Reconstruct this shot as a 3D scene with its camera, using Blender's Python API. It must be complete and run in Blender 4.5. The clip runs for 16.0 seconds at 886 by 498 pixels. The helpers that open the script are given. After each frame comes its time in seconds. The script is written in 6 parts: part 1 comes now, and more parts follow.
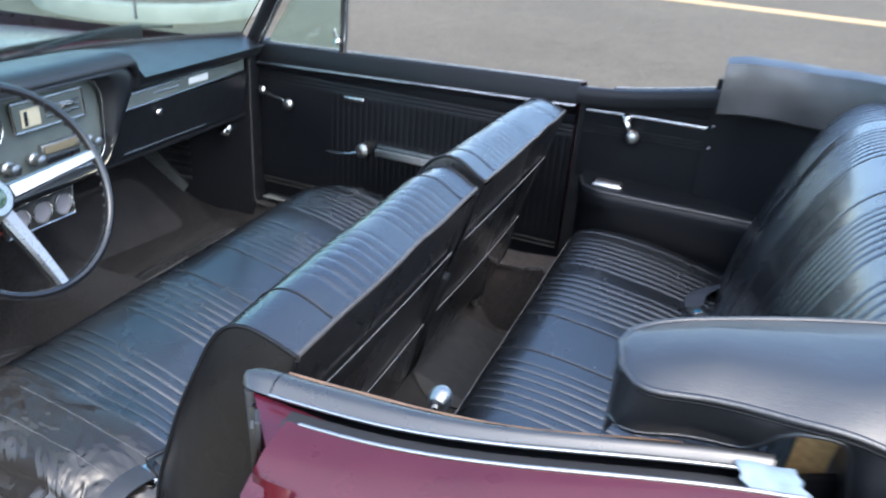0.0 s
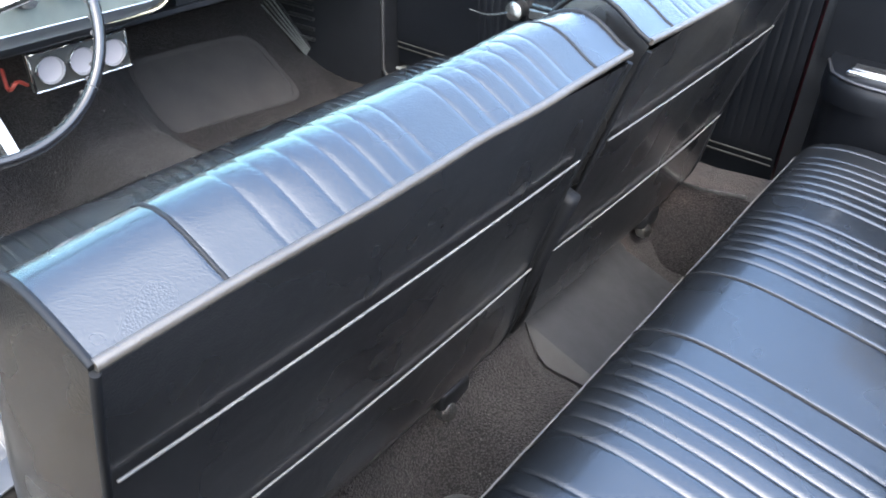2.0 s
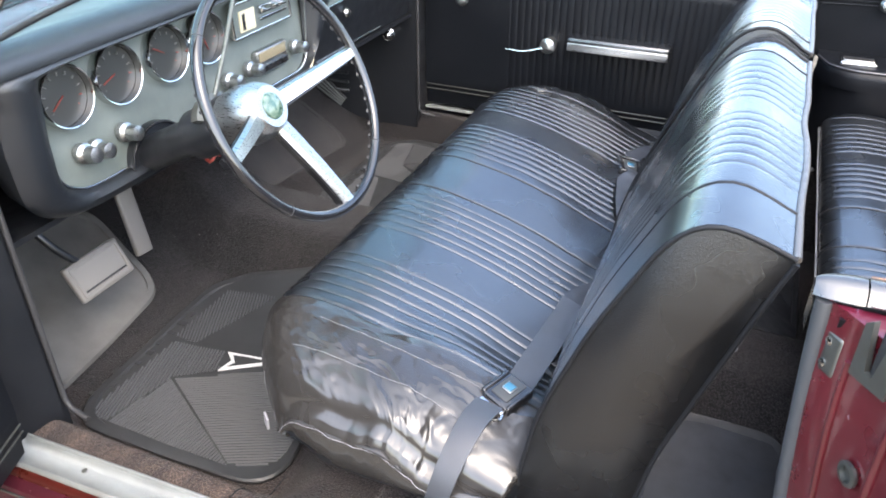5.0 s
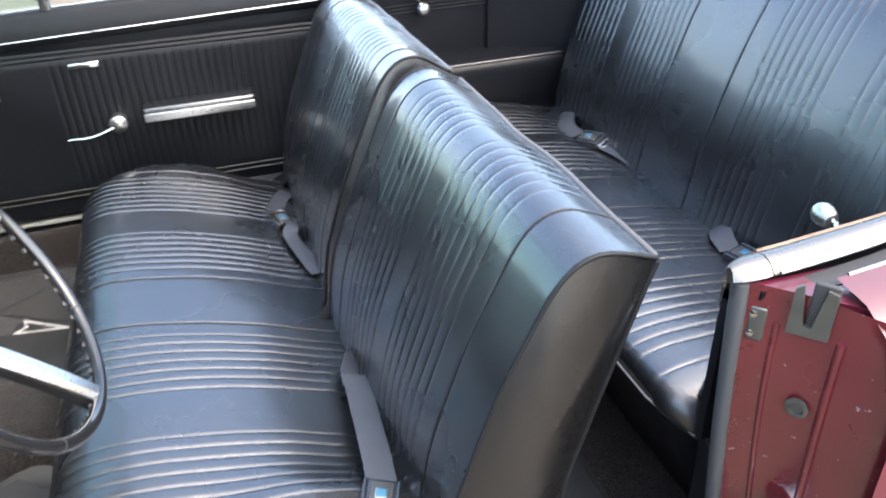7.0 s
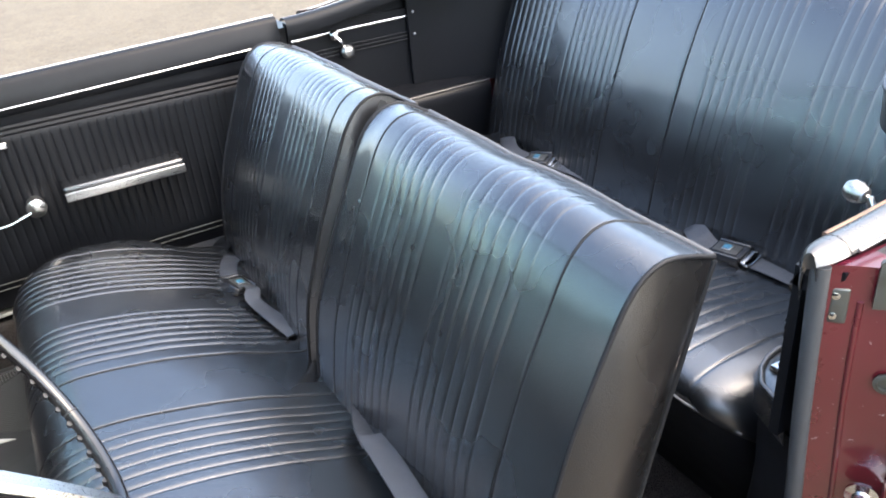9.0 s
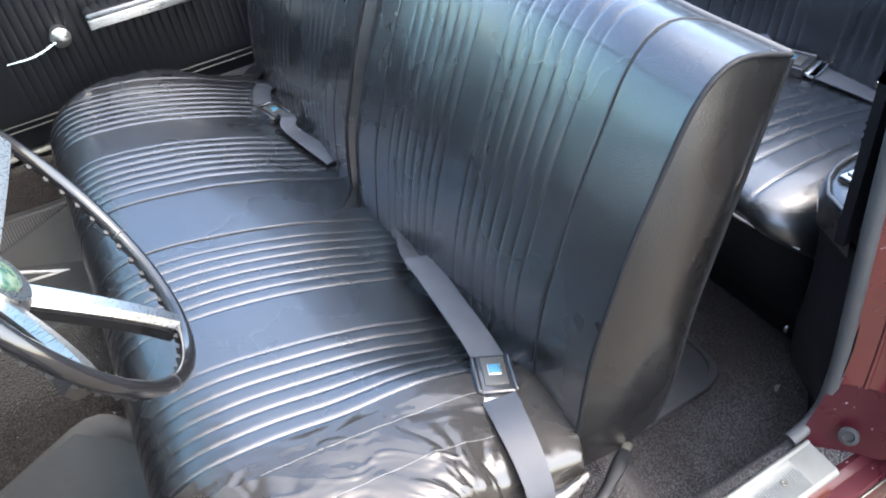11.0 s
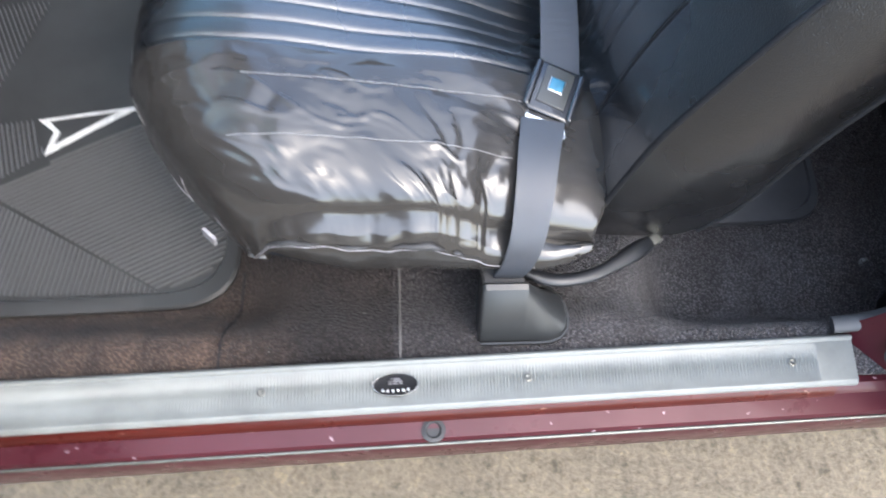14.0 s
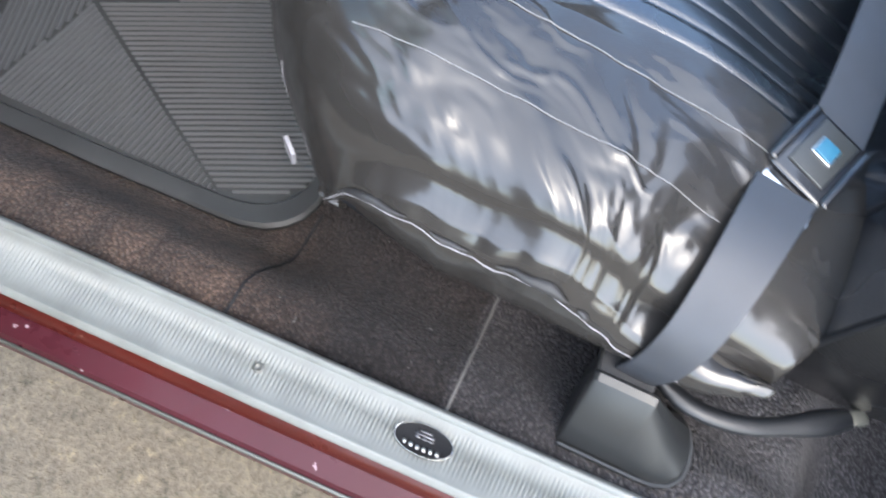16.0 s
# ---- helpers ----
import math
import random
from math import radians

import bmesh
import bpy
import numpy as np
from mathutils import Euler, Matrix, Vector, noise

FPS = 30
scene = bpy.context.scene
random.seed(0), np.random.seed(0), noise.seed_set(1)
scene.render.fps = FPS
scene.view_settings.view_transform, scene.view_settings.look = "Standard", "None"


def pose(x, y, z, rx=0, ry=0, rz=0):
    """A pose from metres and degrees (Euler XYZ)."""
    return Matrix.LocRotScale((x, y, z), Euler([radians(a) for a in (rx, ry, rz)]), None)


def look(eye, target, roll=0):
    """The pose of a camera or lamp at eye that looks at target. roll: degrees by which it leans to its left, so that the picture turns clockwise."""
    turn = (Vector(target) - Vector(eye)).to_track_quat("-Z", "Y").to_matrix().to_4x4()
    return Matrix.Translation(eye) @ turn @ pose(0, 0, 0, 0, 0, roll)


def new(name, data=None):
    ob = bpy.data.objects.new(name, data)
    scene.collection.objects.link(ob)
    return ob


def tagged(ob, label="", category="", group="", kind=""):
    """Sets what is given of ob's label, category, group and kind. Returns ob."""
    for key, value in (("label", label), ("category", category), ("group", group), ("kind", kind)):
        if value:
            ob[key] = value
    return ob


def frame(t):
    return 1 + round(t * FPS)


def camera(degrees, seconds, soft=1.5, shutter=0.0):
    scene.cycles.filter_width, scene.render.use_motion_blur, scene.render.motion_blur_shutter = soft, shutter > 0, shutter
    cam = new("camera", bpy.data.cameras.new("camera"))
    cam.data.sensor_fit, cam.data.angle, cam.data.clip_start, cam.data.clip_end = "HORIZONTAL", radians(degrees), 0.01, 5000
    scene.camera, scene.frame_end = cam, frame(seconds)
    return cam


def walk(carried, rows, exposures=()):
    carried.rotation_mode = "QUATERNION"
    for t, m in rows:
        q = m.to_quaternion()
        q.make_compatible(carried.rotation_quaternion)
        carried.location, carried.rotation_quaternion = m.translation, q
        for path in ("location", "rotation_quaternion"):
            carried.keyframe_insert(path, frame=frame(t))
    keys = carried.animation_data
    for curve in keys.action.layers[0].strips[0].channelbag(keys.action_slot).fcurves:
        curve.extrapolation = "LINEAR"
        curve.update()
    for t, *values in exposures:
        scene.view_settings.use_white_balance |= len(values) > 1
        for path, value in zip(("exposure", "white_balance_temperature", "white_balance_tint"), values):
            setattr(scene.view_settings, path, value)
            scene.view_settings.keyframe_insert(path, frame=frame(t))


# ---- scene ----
cam = camera(60.5, 16.0, 1.8, 0.3)
EXPOSURES = [(0, 2.1, 6100, 7), (0.5, 2.6, 6400, 7), (1.0, 3.0, 6400, 6), (2.5, 3.28, 6450, 7), (4.0, 3.0, 6600, 9), (6.3, 3.1, 7000, 10), (7.0, 3.05, 7100, 10), (8.2, 2.9, 7400, 11), (10.3, 3.32, 7000, 9), (11.5, 3.28, 6750, 9), (12.5, 3.15, 6500, 9), (13.5, 2.95, 6450, 8), (14.5, 2.85, 6350, 7), (16, 2.75, 6300, 6)]
PATH = [
    (0, (0.539, -1.343, 1.536), (-0.096, 0.338, 0.658), 4.5),
    (0.5, (0.326, -1.125, 1.513), (-0.324, 0.375, 0.362), 5.7),
    (1, (0.203, -0.945, 1.429), (-0.4, 0.505, 0.191), 8.0),
    (1.5, (0.305, -0.836, 1.32), (-0.476, 0.544, 0.101), 5.6),
    (2, (0.442, -0.792, 1.288), (-0.561, 0.509, 0.148), 2.0),
    (2.5, (0.494, -0.785, 1.272), (-0.594, 0.502, 0.195), 0.8),
    (3, (0.448, -0.773, 1.305), (-0.576, 0.592, 0.261), 1.5),
    (3.5, (0.279, -0.906, 1.361), (-0.607, 0.55, 0.315), 3.3),
    (4, (0.135, -1.138, 1.403), (-0.702, 0.336, 0.34), 3.8),
    (4.2, (0.123, -1.236, 1.402), (-0.701, 0.239, 0.334), 3.5),
    (6.3, (-0.235, -1.452, 1.439), (-0.216, 0.23, 0.357), -3.7),
    (6.5, (-0.265, -1.404, 1.45), (-0.099, 0.265, 0.361), -3.1),
    (7, (-0.363, -1.285, 1.455), (0.171, 0.334, 0.409), -1.8),
    (7.5, (-0.486, -1.232, 1.491), (0.3, 0.345, 0.544), -2.3),
    (8, (-0.503, -1.208, 1.47), (0.337, 0.382, 0.593), -3.9),
    (10.3, (-0.515, -1.142, 1.4), (0.163, 0.315, 0.21), -8.0),
    (10.5, (-0.516, -1.143, 1.396), (0.136, 0.299, 0.174), -8.4),
    (11, (-0.519, -1.141, 1.385), (0.074, 0.255, 0.081), -9.2),
    (11.5, (-0.509, -1.134, 1.379), (0.013, 0.205, -0.013), -10.2),
    (12, (-0.501, -1.13, 1.369), (-0.059, 0.14, -0.112), -10.7),
    (12.5, (-0.5, -1.116, 1.351), (-0.147, 0.058, -0.229), -9.5),
    (13, (-0.496, -1.106, 1.334), (-0.231, -0.039, -0.337), -6.3),
    (13.5, (-0.448, -1.071, 1.318), (-0.264, -0.143, -0.444), -1.1),
    (14, (-0.394, -1.036, 1.266), (-0.284, -0.231, -0.562), 6.1),
    (14.5, (-0.283, -0.979, 1.128), (-0.152, -0.321, -0.756), 16.8),
    (15, (-0.274, -0.975, 1.059), (-0.13, -0.245, -0.798), 22.1),
    (15.5, (-0.333, -0.954, 1.049), (-0.339, -0.223, -0.812), 16.9),
    (16, (-0.386, -0.933, 1.053), (-0.603, -0.17, -0.783), 9.6),
]
walk(cam, [(t, look(eye, target, roll)) for t, eye, target, roll in PATH], EXPOSURES)

# ---- light ----
GROUND = 0.06
world = bpy.data.worlds.new("sky")
scene.world = world
world.use_nodes = True
wn = world.node_tree
sky = wn.nodes.new("ShaderNodeTexSky")
sky.sky_type, sky.sun_disc = "NISHITA", False
sky.sun_elevation, sky.sun_rotation = radians(55), radians(138)
sky.air_density, sky.dust_density, sky.ozone_density = 1.0, 2.6, 1.8
wn.links.new(sky.outputs[0], wn.nodes["Background"].inputs[0])
wn.nodes["Background"].inputs[1].default_value = 0.15
sun = new("sun", bpy.data.lights.new("sun", "SUN"))
sun.data.energy, sun.data.angle, sun.data.color = 0.6, radians(120), (1.0, 0.94, 0.86)
sun.matrix_world = look((3.84, -4.26, 8.19), (0, 0, 0))


# ---- materials ----
def principled(name, colour, rough=0.5, metal=0.0, coat=0.0, spec=0.5):
    m = bpy.data.materials.new(name)
    m.use_nodes = True
    b = m.node_tree.nodes["Principled BSDF"]
    b.inputs["Base Color"].default_value = (*colour, 1)
    b.inputs["Roughness"].default_value = rough
    b.inputs["Metallic"].default_value = metal
    b.inputs["Coat Weight"].default_value = coat
    b.inputs["Coat Roughness"].default_value = 0.06
    b.inputs["Specular IOR Level"].default_value = spec
    return m, m.node_tree, b


def noise_node(nt, scale, detail=4.0, rough=0.55, stretch=None):
    tc = nt.nodes.new("ShaderNodeTexCoord")
    n = nt.nodes.new("ShaderNodeTexNoise")
    n.inputs["Scale"].default_value, n.inputs["Detail"].default_value, n.inputs["Roughness"].default_value = scale, detail, rough
    if stretch:
        mp = nt.nodes.new("ShaderNodeMapping")
        mp.inputs["Scale"].default_value = stretch
        nt.links.new(tc.outputs["Object"], mp.inputs[0])
        nt.links.new(mp.outputs[0], n.inputs["Vector"])
    else:
        nt.links.new(tc.outputs["Object"], n.inputs["Vector"])
    return n.outputs["Fac"]


def ramp(nt, fac, stops):
    r = nt.nodes.new("ShaderNodeValToRGB")
    while len(r.color_ramp.elements) < len(stops):
        r.color_ramp.elements.new(0.5)
    for e, (p, c) in zip(r.color_ramp.elements, stops):
        e.position, e.color = p, (*c, 1)
    nt.links.new(fac, r.inputs[0])
    return r.outputs[0]


def span(nt, fac, lo, hi, a=0.3, b=0.7):
    r = nt.nodes.new("ShaderNodeMapRange")
    for i, v in enumerate((a, b, lo, hi)):
        r.inputs[i + 1].default_value = v
    nt.links.new(fac, r.inputs[0])
    return r.outputs[0]


def bump(nt, bsdf, height, strength, distance):
    prev = bsdf.inputs["Normal"].links
    b = nt.nodes.new("ShaderNodeBump")
    b.inputs["Strength"].default_value, b.inputs["Distance"].default_value = strength, distance
    if prev:
        nt.links.new(prev[0].from_socket, b.inputs["Normal"])
    nt.links.new(height, b.inputs["Height"])
    nt.links.new(b.outputs[0], bsdf.inputs["Normal"])


def cells(nt, scale):
    tc = nt.nodes.new("ShaderNodeTexCoord")
    v = nt.nodes.new("ShaderNodeTexVoronoi")
    v.inputs["Scale"].default_value = scale
    nt.links.new(tc.outputs["Object"], v.inputs["Vector"])
    return v.outputs["Distance"]


def make_vinyl(name, colour, rough, grain=0.12, crease=0.5, spec=1.0, coat=0.25):
    m, nt, b = principled(name, colour, rough, coat=coat, spec=spec)
    b.inputs["Coat Roughness"].default_value = 0.15
    big = noise_node(nt, 5.0, 3)
    nt.links.new(span(nt, big, rough - 0.07, rough + 0.09), b.inputs["Roughness"])
    dark = tuple(c * 0.7 for c in colour)
    nt.links.new(ramp(nt, big, [(0.3, dark), (0.75, colour)]), b.inputs["Base Color"])
    bump(nt, b, cells(nt, 620), grain, 0.0011)
    bump(nt, b, noise_node(nt, 11, 3, 0.5), crease, 0.004)
    return m


vinyl = make_vinyl("black_vinyl", (0.007, 0.0085, 0.0105), 0.26, 0.3, 0.22, 1.0, 0.8)
vinyl_side = make_vinyl("black_vinyl_smooth", (0.009, 0.010, 0.0118), 0.28, 0.3, 0.9, 1.0, 0.7)
vinyl_end = make_vinyl("black_vinyl_end", (0.0085, 0.0086, 0.009), 0.27, 0.3, 0.45, 0.7, 0.4)
vinyl_panel = make_vinyl("black_panel_vinyl", (0.005, 0.006, 0.008), 0.42, 0.15, 0.3, 0.22, 0.0)
vinyl_boot = make_vinyl("boot_vinyl", (0.020, 0.021, 0.024), 0.38, 0.25, 0.8)
cap_metal, nt, b = principled("satin_rail_metal", (0.15, 0.145, 0.138), 0.30, 0.85)
nt.links.new(span(nt, noise_node(nt, 18, 4), 0.2, 0.4), b.inputs["Roughness"])
tan_edge, nt, b = principled("mottled_tan_edge", (0.16, 0.085, 0.045), 0.5)
nt.links.new(ramp(nt, noise_node(nt, 30, 4), [(0.35, (0.10, 0.058, 0.034)), (0.65, (0.22, 0.125, 0.07))]), b.inputs["Base Color"])
tan_cloth, nt, b = principled("tan_lining_cloth", (0.42, 0.27, 0.11), 0.9)
nt.links.new(ramp(nt, noise_node(nt, 120, 3), [(0.3, (0.34, 0.21, 0.085)), (0.7, (0.50, 0.33, 0.14))]), b.inputs["Base Color"])
blue_tape, nt, b = principled("pale_blue_tape", (0.42, 0.56, 0.68), 0.45)
nt.links.new(ramp(nt, noise_node(nt, 45, 4), [(0.3, (0.17, 0.235, 0.30)), (0.7, (0.27, 0.34, 0.40))]), b.inputs["Base Color"])
dash_pad = make_vinyl("dash_pad_vinyl", (0.007, 0.009, 0.012), 0.40, 0.25, 0.2, 0.8, 0.0)

plastic, nt, b = principled("glossy_plastic_film", (0.024, 0.0225, 0.021), 0.1, coat=0.20, spec=0.60)
b.inputs["Coat Roughness"].default_value = 0.1
nt.links.new(span(nt, noise_node(nt, 22, 4), 0.13, 0.26), b.inputs["Roughness"])
bump(nt, b, noise_node(nt, 35, 3, 0.5, (0.5, 1.4, 1)), 0.14, 0.003)
bump(nt, b, noise_node(nt, 70, 4, 0.5, (1.3, 0.5, 1)), 0.10, 0.002)
welt_black = make_vinyl("welt_vinyl", (0.007, 0.008, 0.010), 0.6, 0.1, 0.1, 0.3, 0.0)
# worn welt, with the tan reflection on it put into the colour
welt_worn_glint = make_vinyl("worn_glint_vinyl", (0.075, 0.066, 0.056), 0.4, 0.2, 0.3, 0.8, 0.2)
welt_pale, nt, b = principled("pale_welt", (0.15, 0.15, 0.15), 0.5)
chrome, nt, b = principled("chrome", (0.62, 0.62, 0.615), 0.12, 1.0)
nt.links.new(span(nt, noise_node(nt, 40, 3), 0.08, 0.2), b.inputs["Roughness"])
brushed, nt, b = principled("brushed_metal", (0.42, 0.42, 0.41), 0.30, 1.0)
nt.links.new(span(nt, noise_node(nt, 60, 3, 0.6, (1, 9, 9)), 0.22, 0.42), b.inputs["Roughness"])
sill_metal, nt, b = principled("sill_aluminium", (0.34, 0.35, 0.33), 0.5, 0.15)
n1 = noise_node(nt, 22, 5, 0.65)
nt.links.new(span(nt, n1, 0.45, 0.6), b.inputs["Roughness"])
nt.links.new(ramp(nt, n1, [(0.3, (0.116, 0.122, 0.115)), (0.62, (0.154, 0.162, 0.153))]), b.inputs["Base Color"])


def make_paint(name, a, c, chips=None):
    m, nt, b = principled(name, a, 0.35, 0.1, 0.4)
    n = noise_node(nt, 7, 4)
    col = ramp(nt, n, [(0.3, a), (0.7, c)])
    if chips:
        k = noise_node(nt, 75, 3, 0.5, (1, 1.4, 1.4))
        mix = nt.nodes.new("ShaderNodeMix")
        mix.data_type = "RGBA"
        nt.links.new(span(nt, k, 0, 1, 0.70, 0.725), mix.inputs[0])
        nt.links.new(col, mix.inputs[6])
        mix.inputs[7].default_value = (*chips, 1)
        col = mix.outputs[2]
    nt.links.new(col, b.inputs["Base Color"])
    nt.links.new(span(nt, noise_node(nt, 30, 4), 0.24, 0.42), b.inputs["Roughness"])
    return m


paint = make_paint("maroon_paint", (0.062, 0.0055, 0.013), (0.084, 0.008, 0.019))
paint_rust = make_paint("scuffed_red_paint", (0.036, 0.0052, 0.0036), (0.056, 0.009, 0.006), (0.16, 0.08, 0.06))
paint_worn = make_paint("worn_maroon_paint", (0.036, 0.006, 0.0095), (0.052, 0.0095, 0.015), (0.26, 0.19, 0.21))
for m in (paint_rust, paint_worn):
    b = m.node_tree.nodes["Principled BSDF"]
    b.inputs["Coat Weight"].default_value = 0.08
    b.inputs["Specular IOR Level"].default_value = 0.25
# brighter copy of the maroon: light on the jamb is in the colour
lit_jamb_paint = make_paint("lit_maroon_jamb_paint", (0.078, 0.0055, 0.0095), (0.108, 0.0095, 0.0155), (0.26, 0.19, 0.21))
lit_jamb_paint.node_tree.nodes["Principled BSDF"].inputs["Coat Weight"].default_value = 1.0
black_metal, nt, b = principled("black_painted_metal", (0.009, 0.010, 0.012), 0.35)
nt.links.new(span(nt, noise_node(nt, 25, 4), 0.28, 0.5), b.inputs["Roughness"])
dash_metal, nt, b = principled("grey_green_dash_metal", (0.115, 0.135, 0.125), 0.45, 0.1)
nt.links.new(ramp(nt, noise_node(nt, 18, 4), [(0.3, (0.10, 0.118, 0.108)), (0.7, (0.135, 0.155, 0.143))]), b.inputs["Base Color"])
bump(nt, b, noise_node(nt, 900, 2), 0.15, 0.0005)
rubber, nt, b = principled("black_rubber", (0.022, 0.022, 0.023), 0.6)
nt.links.new(span(nt, noise_node(nt, 20, 4), 0.5, 0.75), b.inputs["Roughness"])
grey_plastic, nt, b = principled("dark_grey_plastic", (0.016, 0.017, 0.0175), 0.36)
bump(nt, b, noise_node(nt, 500, 2), 0.2, 0.0006)
wheel_black, nt, b = principled("gloss_black_plastic", (0.010, 0.010, 0.011), 0.14, coat=0.5)
face_dark, nt, b = principled("gauge_face", (0.035, 0.036, 0.034), 0.35)
badge_black, nt, b = principled("matt_badge_black", (0.008, 0.008, 0.009), 0.75, spec=0.15)
dull_mark, nt, b = principled("dull_mark", (0.16, 0.16, 0.15), 0.5)
dull_red, nt, b = principled("dull_red", (0.20, 0.028, 0.018), 0.5)
radio_glass, nt, b = principled("radio_dial_glass", (0.20, 0.17, 0.11), 0.25)
heel_rubber, nt, b = principled("worn_heel_rubber", (0.085, 0.08, 0.072), 0.7)
nt.links.new(ramp(nt, noise_node(nt, 8, 5), [(0.3, (0.06, 0.057, 0.052)), (0.7, (0.11, 0.104, 0.094))]), b.inputs["Base Color"])
worn_steel, nt, b = principled("worn_steel", (0.12, 0.122, 0.11), 0.42, 0.8)
nt.links.new(span(nt, noise_node(nt, 60, 4), 0.3, 0.6), b.inputs["Roughness"])
seal_rubber, nt, b = principled("grey_seal_rubber", (0.05, 0.052, 0.055), 0.55)
nt.links.new(span(nt, noise_node(nt, 20, 4), 0.45, 0.7), b.inputs["Roughness"])
face_pale, nt, b = principled("pale_gauge_face", (0.24, 0.23, 0.245), 0.4)
white_mark, nt, b = principled("white_mark", (0.72, 0.72, 0.70), 0.5)
worn_white, nt, b = principled("worn_white_mark", (0.40, 0.40, 0.39), 0.6)
nt.links.new(ramp(nt, noise_node(nt, 60, 4), [(0.3, (0.30, 0.30, 0.295)), (0.6, (0.50, 0.50, 0.49))]), b.inputs["Base Color"])
tan_mark, nt, b = principled("cream_dial", (0.62, 0.55, 0.38), 0.5)
blue_button, nt, b = principled("pale_blue_button", (0.025, 0.12, 0.19), 0.42)
green_glass, nt, b = principled("green_emblem", (0.035, 0.075, 0.06), 0.15, coat=0.6)
nt.links.new(ramp(nt, noise_node(nt, 90, 3), [(0.4, (0.02, 0.06, 0.045)), (0.6, (0.12, 0.16, 0.12))]), b.inputs["Base Color"])
pedal_rubber, nt, b = principled("worn_grey_pedal_rubber", (0.16, 0.15, 0.135), 0.6)
pale_floor, nt, b = principled("pale_tape", (0.085, 0.08, 0.076), 0.6)

webbing, nt, b = principled("dark_webbing", (0.034, 0.038, 0.046), 0.40, spec=0.6)
nt.links.new(span(nt, noise_node(nt, 14, 4), 0.32, 0.58), b.inputs["Roughness"])
tc = nt.nodes.new("ShaderNodeTexCoord")
wv = nt.nodes.new("ShaderNodeTexWave")
wv.inputs["Scale"].default_value = 260
nt.links.new(tc.outputs["Object"], wv.inputs["Vector"])
bump(nt, b, wv.outputs["Fac"], 0.35, 0.0006)

def make_carpet(name, shades, dust_light, dust_light_x, dust_light_y):
    """Loop carpet with lint; dusty tread in front, light put into the colour behind, between two limits in x and y."""
    m, nt, b = principled(name, shades[1], 0.95, spec=0.15)
    n2 = noise_node(nt, 420, 3, 0.7)
    c1 = ramp(nt, noise_node(nt, 3.2, 4), list(zip((0.34, 0.54, 0.70), shades)))
    co = nt.nodes.new("ShaderNodeSeparateXYZ")
    nt.links.new(nt.nodes.new("ShaderNodeTexCoord").outputs["Object"], co.inputs[0])
    last = span(nt, noise_node(nt, 16, 4, 0.6, (1.6, 0.6, 1)), 0.25, 0.9, 0.35, 0.65)
    for axis, (full, none) in (("X", dust_light_x), ("Y", dust_light_y)):
        p = nt.nodes.new("ShaderNodeMath")
        p.operation = "MULTIPLY"
        nt.links.new(span(nt, co.outputs[axis], *((1, 0, full, none) if full < none else (0, 1, none, full))), p.inputs[0])
        nt.links.new(last, p.inputs[1])
        last = p.outputs[0]
    mix = nt.nodes.new("ShaderNodeMix")
    mix.data_type = "RGBA"
    nt.links.new(last, mix.inputs[0])
    nt.links.new(c1, mix.inputs[6])
    mix.inputs[7].default_value = (*dust_light, 1)
    # shade between the loops is coloured in: dark gaps, lighter tops
    loop = cells(nt, 300)
    col = mix.outputs[2]
    for fac, tint in ((0.85, ramp(nt, n2, [(0.3, (0.6, 0.6, 0.61)), (0.7, (1.5, 1.43, 1.4))])), (1.0, ramp(nt, loop, [(0.1, (1.6, 1.56, 1.53)), (0.6, (0.46, 0.455, 0.455))]))):
        mul = nt.nodes.new("ShaderNodeMix")
        mul.data_type, mul.blend_type = "RGBA", "MULTIPLY"
        mul.inputs[0].default_value = fac
        nt.links.new(col, mul.inputs[6])
        nt.links.new(tint, mul.inputs[7])
        col = mul.outputs[2]
    lint = nt.nodes.new("ShaderNodeMix")
    lint.data_type = "RGBA"
    nt.links.new(span(nt, noise_node(nt, 120, 2, 0.5), 0, 0.7, 0.755, 0.77), lint.inputs[0])
    nt.links.new(col, lint.inputs[6])
    lint.inputs[7].default_value = (0.22, 0.21, 0.20, 1)
    nt.links.new(lint.outputs[2], b.inputs["Base Color"])
    bump(nt, b, n2, 0.6, 0.003)
    bump(nt, b, loop, 1.0, 0.0035)
    b.inputs["Sheen Weight"].default_value = 0.08
    b.inputs["Sheen Roughness"].default_value = 0.5
    return m


carpet = make_carpet("dark_loop_carpet", ((0.013, 0.0122, 0.0128), (0.021, 0.0185, 0.0185), (0.038, 0.031, 0.029)), (0.105, 0.074, 0.058), (-0.62, -0.50), (-0.745, -0.62))
# paler copy of the carpet: light missing in the rear is coloured in
carpet_rear_lit = make_carpet("lit_rear_carpet", ((0.030, 0.029, 0.031), (0.042, 0.040, 0.042), (0.085, 0.070, 0.066)), (0.105, 0.106, 0.113), (-0.05, -0.35), (-0.66, -0.50))


asphalt, nt, b = principled("worn_tan_asphalt", (0.2, 0.18, 0.15), 0.9, spec=0.25)
n1, n2, n3 = noise_node(nt, 0.35, 5), noise_node(nt, 85, 4, 0.75), noise_node(nt, 6, 4)
c1 = ramp(nt, n1, [(0.3, (0.108, 0.095, 0.076)), (0.7, (0.142, 0.125, 0.101))])
mx = nt.nodes.new("ShaderNodeMix")
mx.data_type, mx.blend_type = "RGBA", "MULTIPLY"
mx.inputs[0].default_value = 0.8
nt.links.new(c1, mx.inputs[6])
